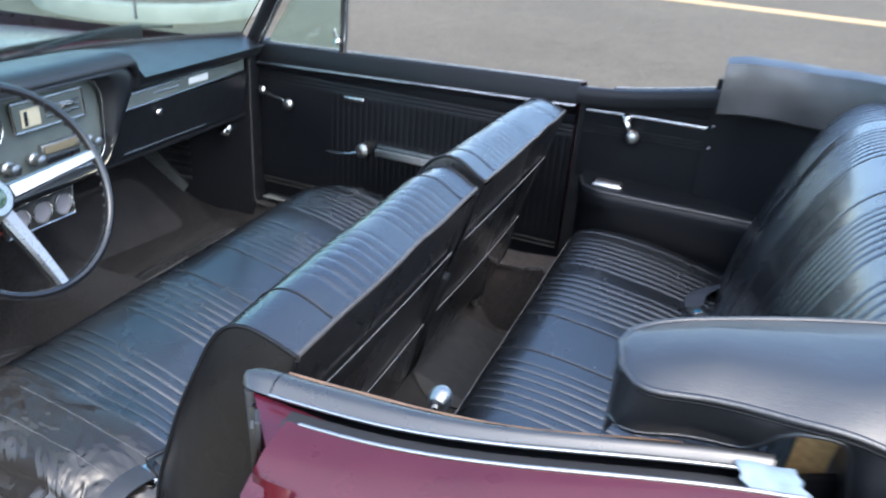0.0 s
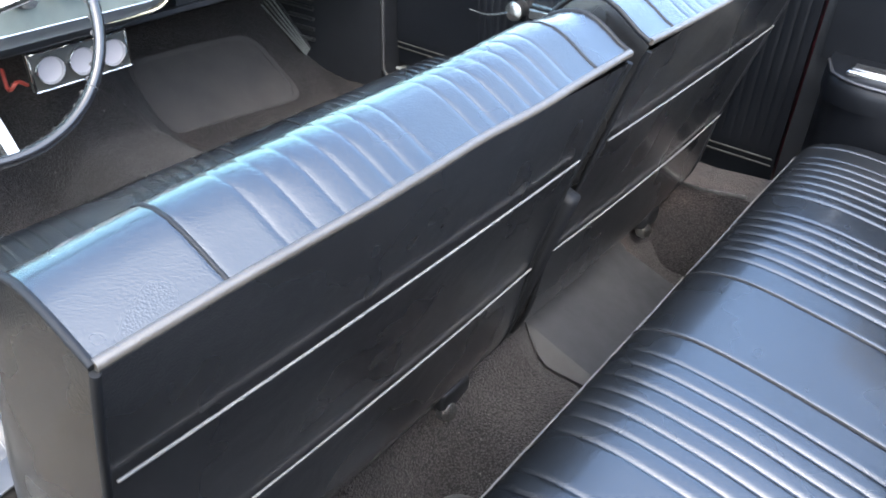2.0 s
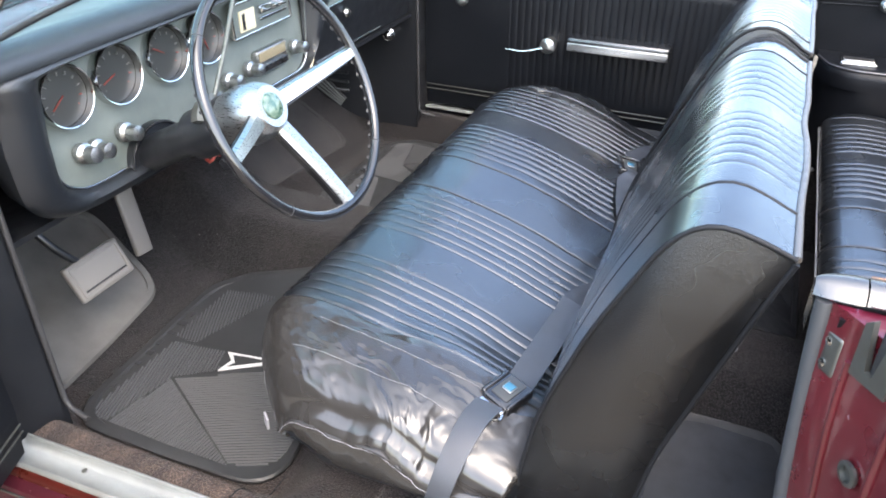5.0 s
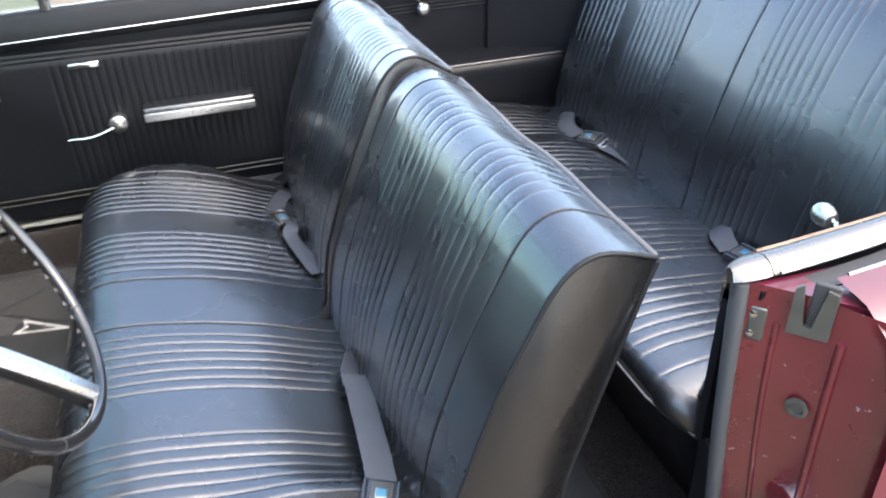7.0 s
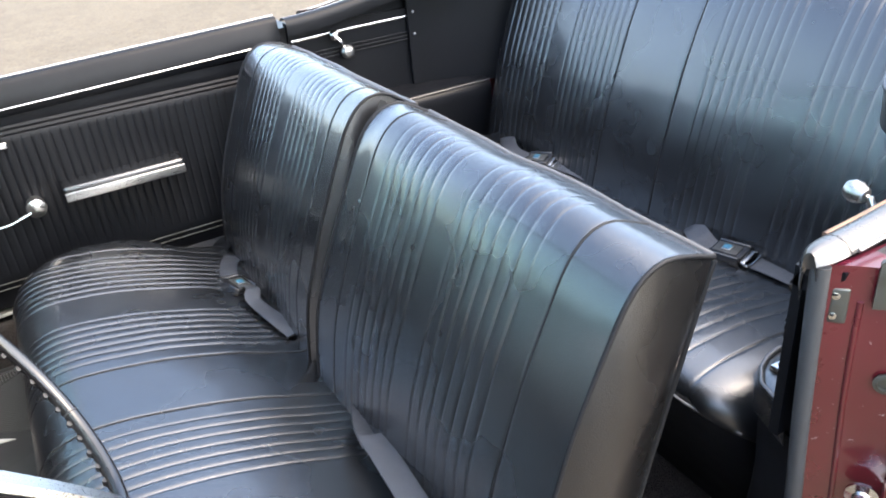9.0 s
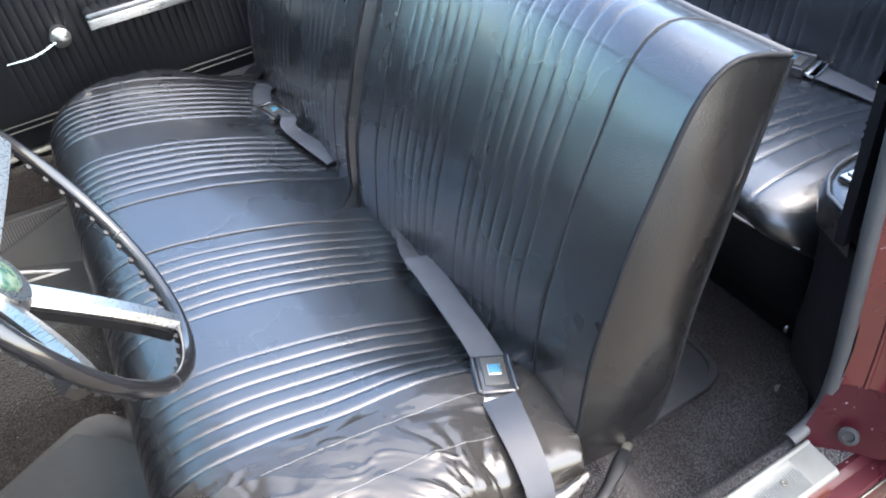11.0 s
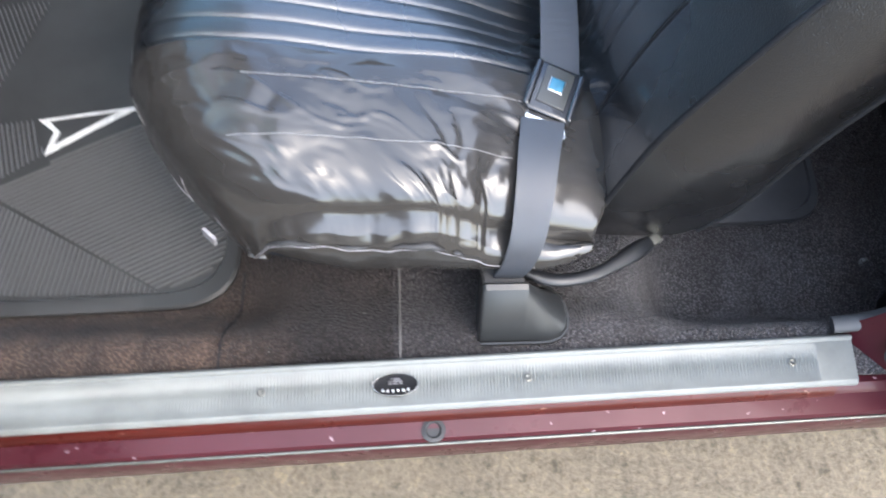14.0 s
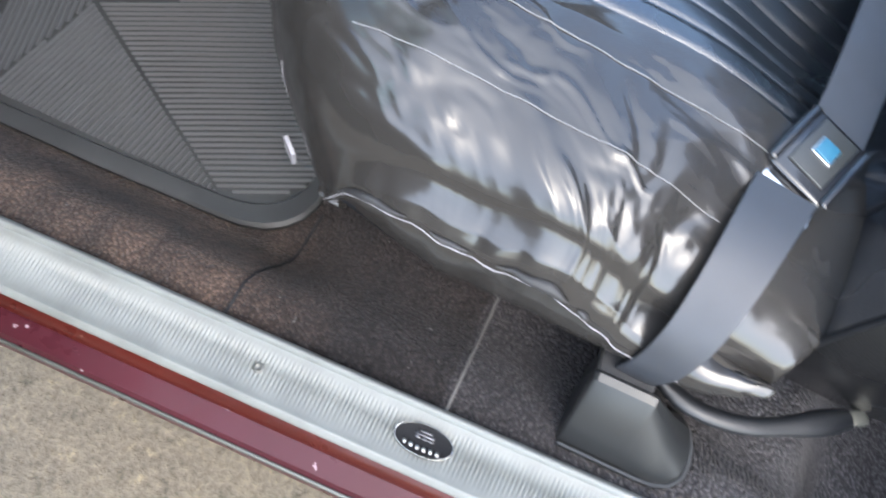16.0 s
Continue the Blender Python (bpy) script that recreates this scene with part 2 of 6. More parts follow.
nt.links.new(ramp(nt, n2, [(0.32, (0.55, 0.53, 0.5)), (0.5, (1.0, 0.98, 0.95)), (0.72, (1.5, 1.4, 1.25))]), mx.inputs[7])
my = nt.nodes.new("ShaderNodeMix")
my.data_type, my.blend_type = "RGBA", "MULTIPLY"
my.inputs[0].default_value = 0.4
nt.links.new(mx.outputs[2], my.inputs[6])
nt.links.new(ramp(nt, n3, [(0.3, (0.75, 0.74, 0.72)), (0.7, (1.2, 1.18, 1.1))]), my.inputs[7])
grit = nt.nodes.new("ShaderNodeMix")
grit.data_type, grit.blend_type = "RGBA", "MULTIPLY"
grit.inputs[0].default_value = 0.75
nt.links.new(my.outputs[2], grit.inputs[6])
nt.links.new(ramp(nt, noise_node(nt, 42, 3, 0.6), [(0.30, (0.42, 0.42, 0.38)), (0.43, (0.95, 0.95, 0.92)), (0.62, (1.08, 1.06, 1.0)), (0.72, (1.5, 1.42, 1.2))]), grit.inputs[7])
nt.links.new(grit.outputs[2], b.inputs["Base Color"])
bump(nt, b, n2, 0.8, 0.006)
concrete, nt, b = principled("kerb_concrete", (0.5, 0.47, 0.4), 0.85)
nt.links.new(ramp(nt, noise_node(nt, 4, 6), [(0.3, (0.24, 0.23, 0.20)), (0.7, (0.34, 0.32, 0.285))]), b.inputs["Base Color"])
bump(nt, b, noise_node(nt, 60, 4), 0.5, 0.01)
soil, nt, b = principled("bark_soil", (0.13, 0.1, 0.075), 0.95)
nt.links.new(ramp(nt, noise_node(nt, 9, 6, 0.7), [(0.3, (0.07, 0.055, 0.04)), (0.7, (0.2, 0.16, 0.12))]), b.inputs["Base Color"])
bump(nt, b, noise_node(nt, 30, 5), 1.0, 0.04)
yellow_paint, nt, b = principled("faded_yellow_paint", (0.55, 0.36, 0.14), 0.8)
nt.links.new(ramp(nt, noise_node(nt, 14, 5, 0.7), [(0.35, (0.36, 0.28, 0.19)), (0.6, (0.62, 0.40, 0.15))]), b.inputs["Base Color"])
glass, nt, b = principled("window_glass", (0.74, 0.95, 0.88), 0.0)
b.inputs["Transmission Weight"].default_value, b.inputs["IOR"].default_value = 1.0, 1.45


# ---- mesh helpers ----
def mesh_ob(name, verts, faces, mat, parent=None, label="", smooth=True, angle=40):
    me = bpy.data.meshes.new(name)
    me.from_pydata([tuple(v) for v in verts], [], [tuple(f) for f in faces])
    bm = bmesh.new()
    bm.from_mesh(me)
    bmesh.ops.recalc_face_normals(bm, faces=bm.faces)
    if smooth:
        for f in bm.faces:
            f.smooth = True
        for e in bm.edges:
            if len(e.link_faces) == 2 and e.calc_face_angle(0) > radians(angle):
                e.smooth = False
    bm.to_mesh(me)
    bm.free()
    me.materials.append(mat)
    ob = new(name, me)
    if parent:
        ob.parent = parent
    if label:
        tagged(ob, label)
    return ob


def thing(name, label, category, group="", kind=""):
    return tagged(new(name), label, category, group, kind)


def grid_faces(n, m, cu=False, cv=False, base=0):
    f = []
    for i in range(n if cu else n - 1):
        for j in range(m if cv else m - 1):
            a, c = (i + 1) % n, (j + 1) % m
            f.append((base + i * m + j, base + a * m + j, base + a * m + c, base + i * m + c))
    return f


def sheet(name, P, mat, parent=None, label="", cu=False, cv=False, caps=False, angle=60):
    """A surface through the points P[n][m]; caps close the two ends of rings."""
    P = np.asarray(P, float)
    n, m = P.shape[:2]
    verts = [tuple(v) for v in P.reshape(-1, 3)]
    faces = grid_faces(n, m, cu, cv)
    if caps:
        faces += [tuple(range(m)), tuple(range((n - 1) * m, n * m))]
    return mesh_ob(name, verts, faces, mat, parent, label, True, angle)


def slab(name, P, thick, mat, parent=None, label=""):
    """A sheet with thickness, given as a vector or a distance downwards."""
    P = np.asarray(P, float)
    n, m = P.shape[:2]
    off = np.array(thick if hasattr(thick, "__len__") else (0, 0, -thick), float)
    verts = list(P.reshape(-1, 3)) + list((P + off).reshape(-1, 3))
    k = n * m
    faces = grid_faces(n, m) + grid_faces(n, m, base=k)
    rim = [i * m for i in range(n)] + [(n - 1) * m + j for j in range(1, m)] + [i * m + m - 1 for i in range(n - 2, -1, -1)] + [j for j in range(m - 2, 0, -1)]
    for a, c in zip(rim, rim[1:] + rim[:1]):
        faces.append((a, c, c + k, a + k))
    return mesh_ob(name, verts, faces, mat, parent, label, True, 50)


def spline(points, n):
    """n points evenly along a Catmull-Rom curve through the points."""
    p = np.asarray(points, float)
    q = np.vstack([2 * p[0] - p[1], p, 2 * p[-1] - p[-2]])
    out = []
    for i in range(1, len(q) - 2):
        for t in np.linspace(0, 1, 16, endpoint=False):
            a, c, d, e = q[i - 1], q[i], q[i + 1], q[i + 2]
            out.append(0.5 * (2 * c + (d - a) * t + (2 * a - 5 * c + 4 * d - e) * t * t + (3 * c - a - 3 * d + e) * t ** 3))
    out = np.array(out + [p[-1]])
    s = np.concatenate([[0], np.cumsum(np.linalg.norm(np.diff(out, axis=0), axis=1))])
    u = np.linspace(0, s[-1], n)
    return np.stack([np.interp(u, s, out[:, k]) for k in range(out.shape[1])], 1)


def frames_along(path, closed=False):
    path = np.asarray(path, float)
    tan = np.roll(path, -1, 0) - np.roll(path, 1, 0) if closed else np.gradient(path, axis=0)
    tan /= np.linalg.norm(tan, axis=1)[:, None]
    ref = np.array([0, 0, 1.0]) if abs(tan[0][2]) < 0.9 else np.array([1.0, 0, 0])
    res = []
    for t in tan:
        a = np.cross(ref, t)
        a /= np.linalg.norm(a)
        ref = np.cross(t, a)
        res.append((a, ref))
    return res


def tube(name, path, r, mat, parent=None, label="", seg=8, closed=False, squash=1.0):
    path = np.asarray(path, float)
    rr = np.broadcast_to(r, (len(path),))
    keep = [True] + [bool(np.linalg.norm(b - a) > 1e-6) for a, b in zip(path, path[1:])]
    path, rr = path[keep], rr[keep]
    P = []
    for p, (a, c), q in zip(path, frames_along(path, closed), rr):
        P.append([p + q * (math.cos(t) * a + squash * math.sin(t) * c) for t in np.linspace(0, 2 * math.pi, seg, endpoint=False)])
    return sheet(name, P, mat, parent, label, cu=closed, cv=True, caps=not closed)


def ribbon(name, path, width, across, mat, parent=None, label="", thick=0.0022):
    """A strap along path; across gives the direction of its width at each end."""
    path = np.asarray(path, float)
    n = len(path)
    a0, a1 = np.array(across[0], float), np.array(across[-1], float)
    rings = []
    tan = np.gradient(path, axis=0)
    for i, p in enumerate(path):
        k = i / (n - 1)
        w = a0 * (1 - k) + a1 * k
        t = tan[i] / np.linalg.norm(tan[i])
        w = w - t * w.dot(t)
        w /= np.linalg.norm(w)
        up = np.cross(t, w) * thick / 2
        w = w * (width[0] + (width[1] - width[0]) * k if hasattr(width, "__len__") else width) / 2
        rings.append([p - w - up, p - w * 0.9 - up * 1.3, p + w * 0.9 - up * 1.3, p + w - up, p + w + up, p + w * 0.9 + up * 1.3, p - w * 0.9 + up * 1.3, p - w + up])
    return sheet(name, rings, mat, parent, label, cv=True, caps=True, angle=50)


def axes(axis):
    z = Vector(axis).normalized()
    return z.to_track_quat("Z", "Y").to_matrix()


def lathe(name, profile, at, axis, mat, parent=None, label="", seg=28):
    """A turned piece: profile rows of (radius, height along axis)."""
    m = np.array(axes(axis))
    P = []
    for r, h in profile:
        P.append([np.array(at) + m @ np.array((r * math.cos(t), r * math.sin(t), h)) for t in np.linspace(0, 2 * math.pi, seg, endpoint=False)])
    return sheet(name, P, mat, parent, label, cv=True, caps=True, angle=35)


def block(name, centre, size, mat, parent=None, label="", bevel=0.003, turn=None, seg=2, taper=1.0):
    bm = bmesh.new()
    bmesh.ops.create_cube(bm, size=1)
    for v in bm.verts:
        k = taper if v.co.z > 0 else 1.0
        v.co = Vector((v.co.x * size[0] * k, v.co.y * size[1] * k, v.co.z * size[2]))
    if bevel:
        bmesh.ops.bevel(bm, geom=bm.edges, offset=bevel, segments=seg, affect="EDGES", profile=0.6)
    m = (turn or Matrix()).to_4x4()
    m.translation = Vector(centre)
    bm.transform(m)
    for f in bm.faces:
        f.smooth = True
    me = bpy.data.meshes.new(name)
    bm.to_mesh(me)
    bm.free()
    me.materials.append(mat)
    ob = new(name, me)
    if parent:
        ob.parent = parent
    if label:
        tagged(ob, label)
    return ob


def prism(name, outline, axis, lo, hi, mat, parent=None, label="", bevel=0.0):
    """An outline in the two other axes, pushed along x, y or z from lo to hi."""
    k = "xyz".index(axis)
    def put(p, v):
        c = list(p)
        c.insert(k, v)
        return tuple(c)
    n = len(outline)
    bm = bmesh.new()
    a = [bm.verts.new(put(p, lo)) for p in outline]
    c = [bm.verts.new(put(p, hi)) for p in outline]
    bm.faces.new(a)
    bm.faces.new(c)
    for i in range(n):
        bm.faces.new((a[i], a[(i + 1) % n], c[(i + 1) % n], c[i]))
    bmesh.ops.recalc_face_normals(bm, faces=bm.faces)
    if bevel:
        bmesh.ops.bevel(bm, geom=bm.edges, offset=bevel, segments=2, affect="EDGES", profile=0.6)
    for f in bm.faces:
        f.smooth = True
    for e in bm.edges:
        if len(e.link_faces) == 2 and e.calc_face_angle(0) > radians(38):
            e.smooth = False
    me = bpy.data.meshes.new(name)
    bm.to_mesh(me)
    bm.free()
    me.materials.append(mat)
    ob = new(name, me)
    if parent:
        ob.parent = parent
    if label:
        tagged(ob, label)
    return ob


def ssin(t):
    return 0.5 - 0.5 * math.cos(math.pi * min(1.0, max(0.0, t)))


# ---- ground and surroundings ----
g = np.linspace(-1, 1, 41)
xs = np.sign(g) * np.abs(g) ** 3 * 900
slab("ground", [[(x, y, GROUND) for y in xs] for x in xs], 0.5, asphalt)
tagged(bpy.data.objects["ground"], "worn tan and grey asphalt car park", "ground", kind="structure")
stripe = slab("road", [[(x, y + 0.004 * math.sin(x * 7), GROUND + 0.004) for y in (11.42, 11.95)] for x in np.linspace(-1.6, 9, 60)], 0.003, yellow_paint)
tagged(stripe, "faded yellow painted stripe on the asphalt", "road marking", kind="structure")


def kerb_island():
    cx, cy, r = -5.75, 5.7, 1.3
    ring = [(0.0, 0.0), (0.0, 0.15), (-0.03, 0.17), (-0.16, 0.17), (-0.18, 0.1)]
    P = [[(cx + (r + o) * math.cos(t), cy + (r + o) * math.sin(t), GROUND + h) for o, h in ring] for t in np.linspace(0, 2 * math.pi, 96, endpoint=False)]
    k = tagged(sheet("kerb", P, concrete, cu=True), "pale concrete kerb round a planted island", "kerb", kind="structure")
    Q = []
    for a in np.linspace(0.05, 1, 14):
        Q.append([(cx + (r - 0.17) * a * math.cos(t), cy + (r - 0.17) * a * math.sin(t), GROUND + 0.12 + 0.08 * (1 - a * a) + 0.03 * noise.noise(Vector((a * 9, t * 7, 0)))) for t in np.linspace(0, 2 * math.pi, 96, endpoint=False)])
    tagged(sheet("planting_soil", Q, soil, cv=True), "brown bark soil inside the kerb", "soil", kind="structure")


kerb_island()


# ---- upholstery ----
def groove_samples(lines, lo, hi, step=0.0065):
    ys = set(np.round(np.arange(lo, hi + 1e-6, step), 4)) | {lo, hi}
    for l in lines:
        ys -= {y for y in ys if abs(y - l) < 0.007 and y not in (lo, hi)}
        ys |= {round(l + o, 4) for o in (-0.0065, -0.003, -0.0012, 0, 0.0012, 0.003, 0.0065)}
    return sorted(y for y in ys if lo <= y <= hi)


def groove(y, lines, depth):
    """Sewn lines with the padding swelling between neighbours."""
    d = 0.0
    for l in lines:
        d -= depth * math.exp(-((y - l) / 0.0020) ** 2)
    below, above = [l for l in lines if l <= y], [l for l in lines if l > y]
    if below and above:
        a, c = max(below), min(above)
        if c - a < 0.04:
            f = 2 * (y - a) / (c - a) - 1
            d += 0.42 * depth * (1 - f * f)
    return d


def profile_normals(pr):
    t = np.gradient(pr, axis=0)
    t /= np.linalg.norm(t, axis=1)[:, None]
    return np.stack([-t[:, 1], t[:, 0]], 1)


def span_lines(a, b, n):
    return [a + (b - a) * i / (n - 1) for i in range(n)]


def upholstered(name, prof, n, lo, hi, lines, welts, mat, parent, label, depth=0.0015, fade=(0, 1), shape=None, closed=False, flat=None):
    """A cushion skin: the profile in x and z drawn along y, with sewn pleats; shape moves a point (u, y, x, z)."""
    pr = spline(prof, n)
    nr = profile_normals(pr)
    ys = groove_samples(sorted(lines + welts), lo, hi)
    P = []
    for y in ys:
        row = []
        for i in range(n):
            u = i / (n - 1)
            k = min(1.0, max(0.0, (u - fade[0]) / 0.06)) * min(1.0, max(0.0, (fade[1] - u) / 0.06))
            k *= 1 - 0.5 * ssin((u - flat) / 0.14) if flat else 1.0
            d = groove(y, lines, depth) * k + groove(y, welts, depth * 1.3) * k
            d += 0.0022 * noise.noise(Vector((pr[i][0] * 9, y * 6, pr[i][1] * 9)))
            x, z = pr[i][0] + nr[i][0] * d, pr[i][1] + nr[i][1] * d
            row.append(shape(u, y, x, z) if shape else (x, y, z))
        P.append(row)
    return sheet(name, P, mat, parent, label, cv=closed, angle=70), P


def side_cap(name, prof, y, out, bulge, mat, parent, label="", rings=7):
    """A slightly domed end panel inside a closed outline in x and z."""
    p = np.asarray(prof, float)
    c = p.mean(0)
    P = []
    for s in np.linspace(1, 0.03, rings):
        P.append([(c[0] + (q[0] - c[0]) * s, y + out * bulge * (1 - s * s), c[1] + (q[1] - c[1]) * s) for q in p])
    return sheet(name, P, mat, parent, label, cv=True, caps=True)


# ---- front bench seat ----
bench = thing("front_bench_seat", "black pleated vinyl front bench seat with split folding backrests", "car seat")
CUSH = [(-0.58, 0.395), (-0.63, 0.41), (-0.664, 0.46), (-0.680, 0.53), (-0.678, 0.59), (-0.655, 0.632), (-0.61, 0.651), (-0.545, 0.648),
        (-0.47, 0.634), (-0.40, 0.616), (-0.33, 0.592), (-0.27, 0.566), (-0.22, 0.546), (-0.16, 0.52), (-0.11, 0.48)]
C_IN = span_lines(0.118, 0.268, 7)
C_OUT = span_lines(0.378, 0.553, 8)
C_LINES = [s * y for s in (-1, 1) for y in C_IN + C_OUT]
C_WELTS = [-0.595, -0.08, 0.08, 0.595]
HALF = 0.700


def cushion_shape(u, y, x, z):
    """Rounds the two ends of the cushion off, in plan and in height, with a firm bolster at the rear."""
    a = abs(y)
    s = min(1.0, max(0.0, (a - 0.50) / (HALF - 0.50)))
    w = 1.0 if x < -0.5 else max(0.0, (-0.3 - x) / 0.2)
    x = x + 0.125 * s * s * w
    z = z + (0.032 if y < 0 else 0.0) * ssin((a - 0.42) / 0.12) * ssin((x + 0.46) / 0.2)
    r = 1 - math.sqrt(max(0.0, 1 - s ** 3.2))
    z = z - 0.070 * r * max(0.0, min(1.0, (z - 0.45) / 0.15))
    if a > 0.62 and y < 0:
        x = min(x, -0.150 - 0.45 * (a - 0.62))
    if z < 0.505:
        z += (0.505 - z) * 0.92 * ssin((a - 0.57) / 0.12)
    return x, y, z


def cushion_end(edge, sign):
    """Rows that carry the cushion from its last section round the end and under."""
    rows = []
    for out, k, tuck in ((0.010, 0.95, 0.002), (0.017, 0.84, 0.004), (0.022, 0.70, 0.006), (0.025, 0.52, 0.008), (0.025, 0.32, 0.011), (0.021, 0.12, 0.016), (0.012, -0.06, 0.024), (-0.002, -0.20, 0.036), (-0.03, -0.32, 0.05)):
        row = []
        for p in edge:
            corner = 0.050 * max(0.0, (-0.44 - p[0]) / 0.13) ** 2 + 0.03 * max(0.0, (p[0] + 0.25) / 0.065) ** 2
            x = p[0] + tuck * (1 if p[0] < -0.45 else -0.8 if p[0] > -0.205 else 0)
            row.append((x, sign * (HALF + out - min(0.07, corner) * (1 - 0.96 * max(0.0, k))), 0.500 + k * max(0.03, p[2] - 0.500) + 0.5 * corner * (1 - k)))
        rows.append(row)
    return rows


_, CP = upholstered("cushion", CUSH, 46, -HALF, HALF, C_LINES, C_WELTS, vinyl, bench, "wide black vinyl seat cushion with sewn pleats", fade=(0.12, 1.2), shape=cushion_shape)
for i in (0, -1):
    sheet("cushion_end", [CP[i]] + cushion_end(CP[i], -1 if i == 0 else 1), vinyl_panel, bench, "black vinyl end of the cushion")
slab("seat_base", [[(x, y, 0.43) for y in (-0.62, 0, 0.62)] for x in (-0.57, -0.15)], 0.03, black_metal, bench)
# dark sheets added below the cushion ends to deepen the shade there
for sy in (-1, 1):
    slab("under_seat_shade", [[(x, sy * (0.645 - 0.03 * ssin((-0.5 - x) / 0.08)), z) for z in (0.395, 0.44, 0.50)] for x in np.linspace(-0.575, -0.16, 12)], (0, sy * 0.006, 0), rubber, bench, "dark sheet added for the shade under the cushion end")
for sy in (-0.5, 0.5):
    block("seat_track", (-0.38, sy, 0.375), (0.38, 0.04, 0.09), black_metal, bench)
# welt along the lower front edge
front = [(p[0] - 0.003, p[1], p[2]) for p in (r[6] for r in CP)]
tube("welt", [p for p in front if abs(p[1]) < 0.60][::3], 0.0030, welt_pale, bench, "pale welt along the lower front edge")

BACK = [(-0.176, 0.46), (-0.175, 0.52), (-0.165, 0.60), (-0.147, 0.69), (-0.103, 0.815), (-0.060, 0.912), (-0.034, 0.965), (-0.006, 0.996), (0.026, 1.006),
        (0.064, 0.998), (0.100, 0.984)]
REAR = [(0.100, 0.980), (0.088, 0.945), (0.064, 0.866), (0.034, 0.764), (0.004, 0.655), (-0.018, 0.53), (-0.045, 0.468), (-0.09, 0.452), (-0.14, 0.456), (-0.172, 0.46)]


def backrest(y0, y1, lines, welts, label):
    """One half of the split backrest, with side panels, rear panel and welts."""
    yc, h = (y0 + y1) / 2, (y1 - y0) / 2

    def crown(u, y, x, z):
        f = (y - yc) / h * (1 if yc > 0 else -1)
        c = 1 - f * f if f > 0 else 1 + 0.9 * f * f
        drop = 0.008 * ssin((y - y1 + 0.085) / 0.085) * ssin((u - 0.35) / 0.3) * ssin((1.0 - u) / 0.15) if y1 < 0 else 0.0
        x += 0.0045 * noise.noise(Vector((y * 8, 2.5, 0))) * ssin((u - 0.8) / 0.2)
        return x - 0.010 * c * ssin(1.2 - u) + 0.5 * drop, y, z - drop + 0.013 * c * ssin(u * 1.3 - 0.3) * (1 - ssin((u - 0.9) / 0.1) * 0.7)

    skin, P = upholstered("backrest", BACK, 44, y0, y1, lines, welts, vinyl, bench, label, 0.0013, (0.0, 1.03), crown, flat=0.66)
    rear = spline(REAR, 24)
    ys = np.linspace(y0, y1, 16)
    Q = [[(x + 0.006 * (1 - ((y - yc) / h) ** 2) * ssin((0.95 - z) / 0.2), y, z + (0.013 * (1 - ((y - yc) / h) ** 2) * 0.3 if i == 0 else 0)) for i, (x, z) in enumerate(rear)] for y in ys]
    sheet("back_panel", Q, vinyl_side, skin, "plain black rear panel of the backrest")
    for y, out, rim in ((y0, -1, P[0]), (y1, 1, P[-1])):
        edge = np.array([(p[0], p[2]) for p in rim])
        outline = np.vstack([edge, rear[1:-1]])
        side_cap("side_panel", outline, y, out, 0.027, vinyl_end, skin, "smooth black vinyl side panel")
        tube("welt", [(x, y + out * 0.001, z) for x, z in edge], 0.0032, welt_black, skin)
        tube("welt", [(x, y + out * 0.001, z) for x, z in spline(REAR[:7], 30)], 0.0036, welt_black, skin)
    tube("welt", [P[i][-1] for i in range(0, len(P), 2)] + [P[-1][-1]], 0.0046, welt_worn_glint, skin, "worn welt along the rear edge, pale with its painted tan reflection")
    # glint along these two welts is painted as a pale colour
    tube("welt", [(0.0655 + 0.006 * (1 - ((y - yc) / h) ** 2) * 0.6, y, 0.852) for y in np.linspace(y0 + 0.004, y1 - 0.02, 12)], 0.0014, welt_pale, skin, "thin welt, pale for its painted glint")
    tube("welt", [(0.0075 + 0.006 * (1 - ((y - yc) / h) ** 2), y, 0.652) for y in np.linspace(y0 + 0.004, y1 - 0.004, 12)], 0.0016, welt_pale, skin, "thin welt, pale for its painted glint")
    for w in welts:
        i = min(range(len(P)), key=lambda k: abs(P[k][3][1] - w))
        tube("welt", [(p[0], p[1], p[2]) for p in P[i][3:]], 0.0021, welt_black, skin)


B_LINES = span_lines(0.134, 0.291, 7) + span_lines(0.358, 0.516, 7)
backrest(-0.665, -0.018, [-y for y in B_LINES], [-0.568, -0.086], "pleated black vinyl backrest, driver half")
backrest(0.032, 0.675, [y + 0.012 for y in B_LINES], [0.580, 0.100], "pleated black vinyl backrest, passenger half")
# centre gusset, hinges and the release knobs low behind the backrest
block("centre_gusset", (-0.03, 0.007, 0.64), (0.08, 0.03, 0.30), welt_black, bench, bevel=0.01, turn=Matrix.Rotation(radians(17), 3, "Y"))
for sy in (-1, 1):
    arm = spline([(-0.30, sy * 0.690, 0.478), (-0.262, sy * 0.712, 0.474), (-0.225, sy * 0.727, 0.472), (-0.180, sy * 0.722, 0.470), (-0.140, sy * 0.702, 0.466), (-0.100, sy * 0.676, 0.458)], 22)
    a = tube("hinge_arm", arm, [0.008] * 16 + [0.009, 0.010, 0.011, 0.011, 0.010, 0.008], black_metal, bench, "black hinge arm", 10, squash=0.7)
    block("arm_cap", (-0.097, sy * 0.674, 0.458), (0.024, 0.014, 0.008), worn_steel, a, "bare metal end", turn=Matrix.Rotation(radians(30 * -sy), 3, "Z"))
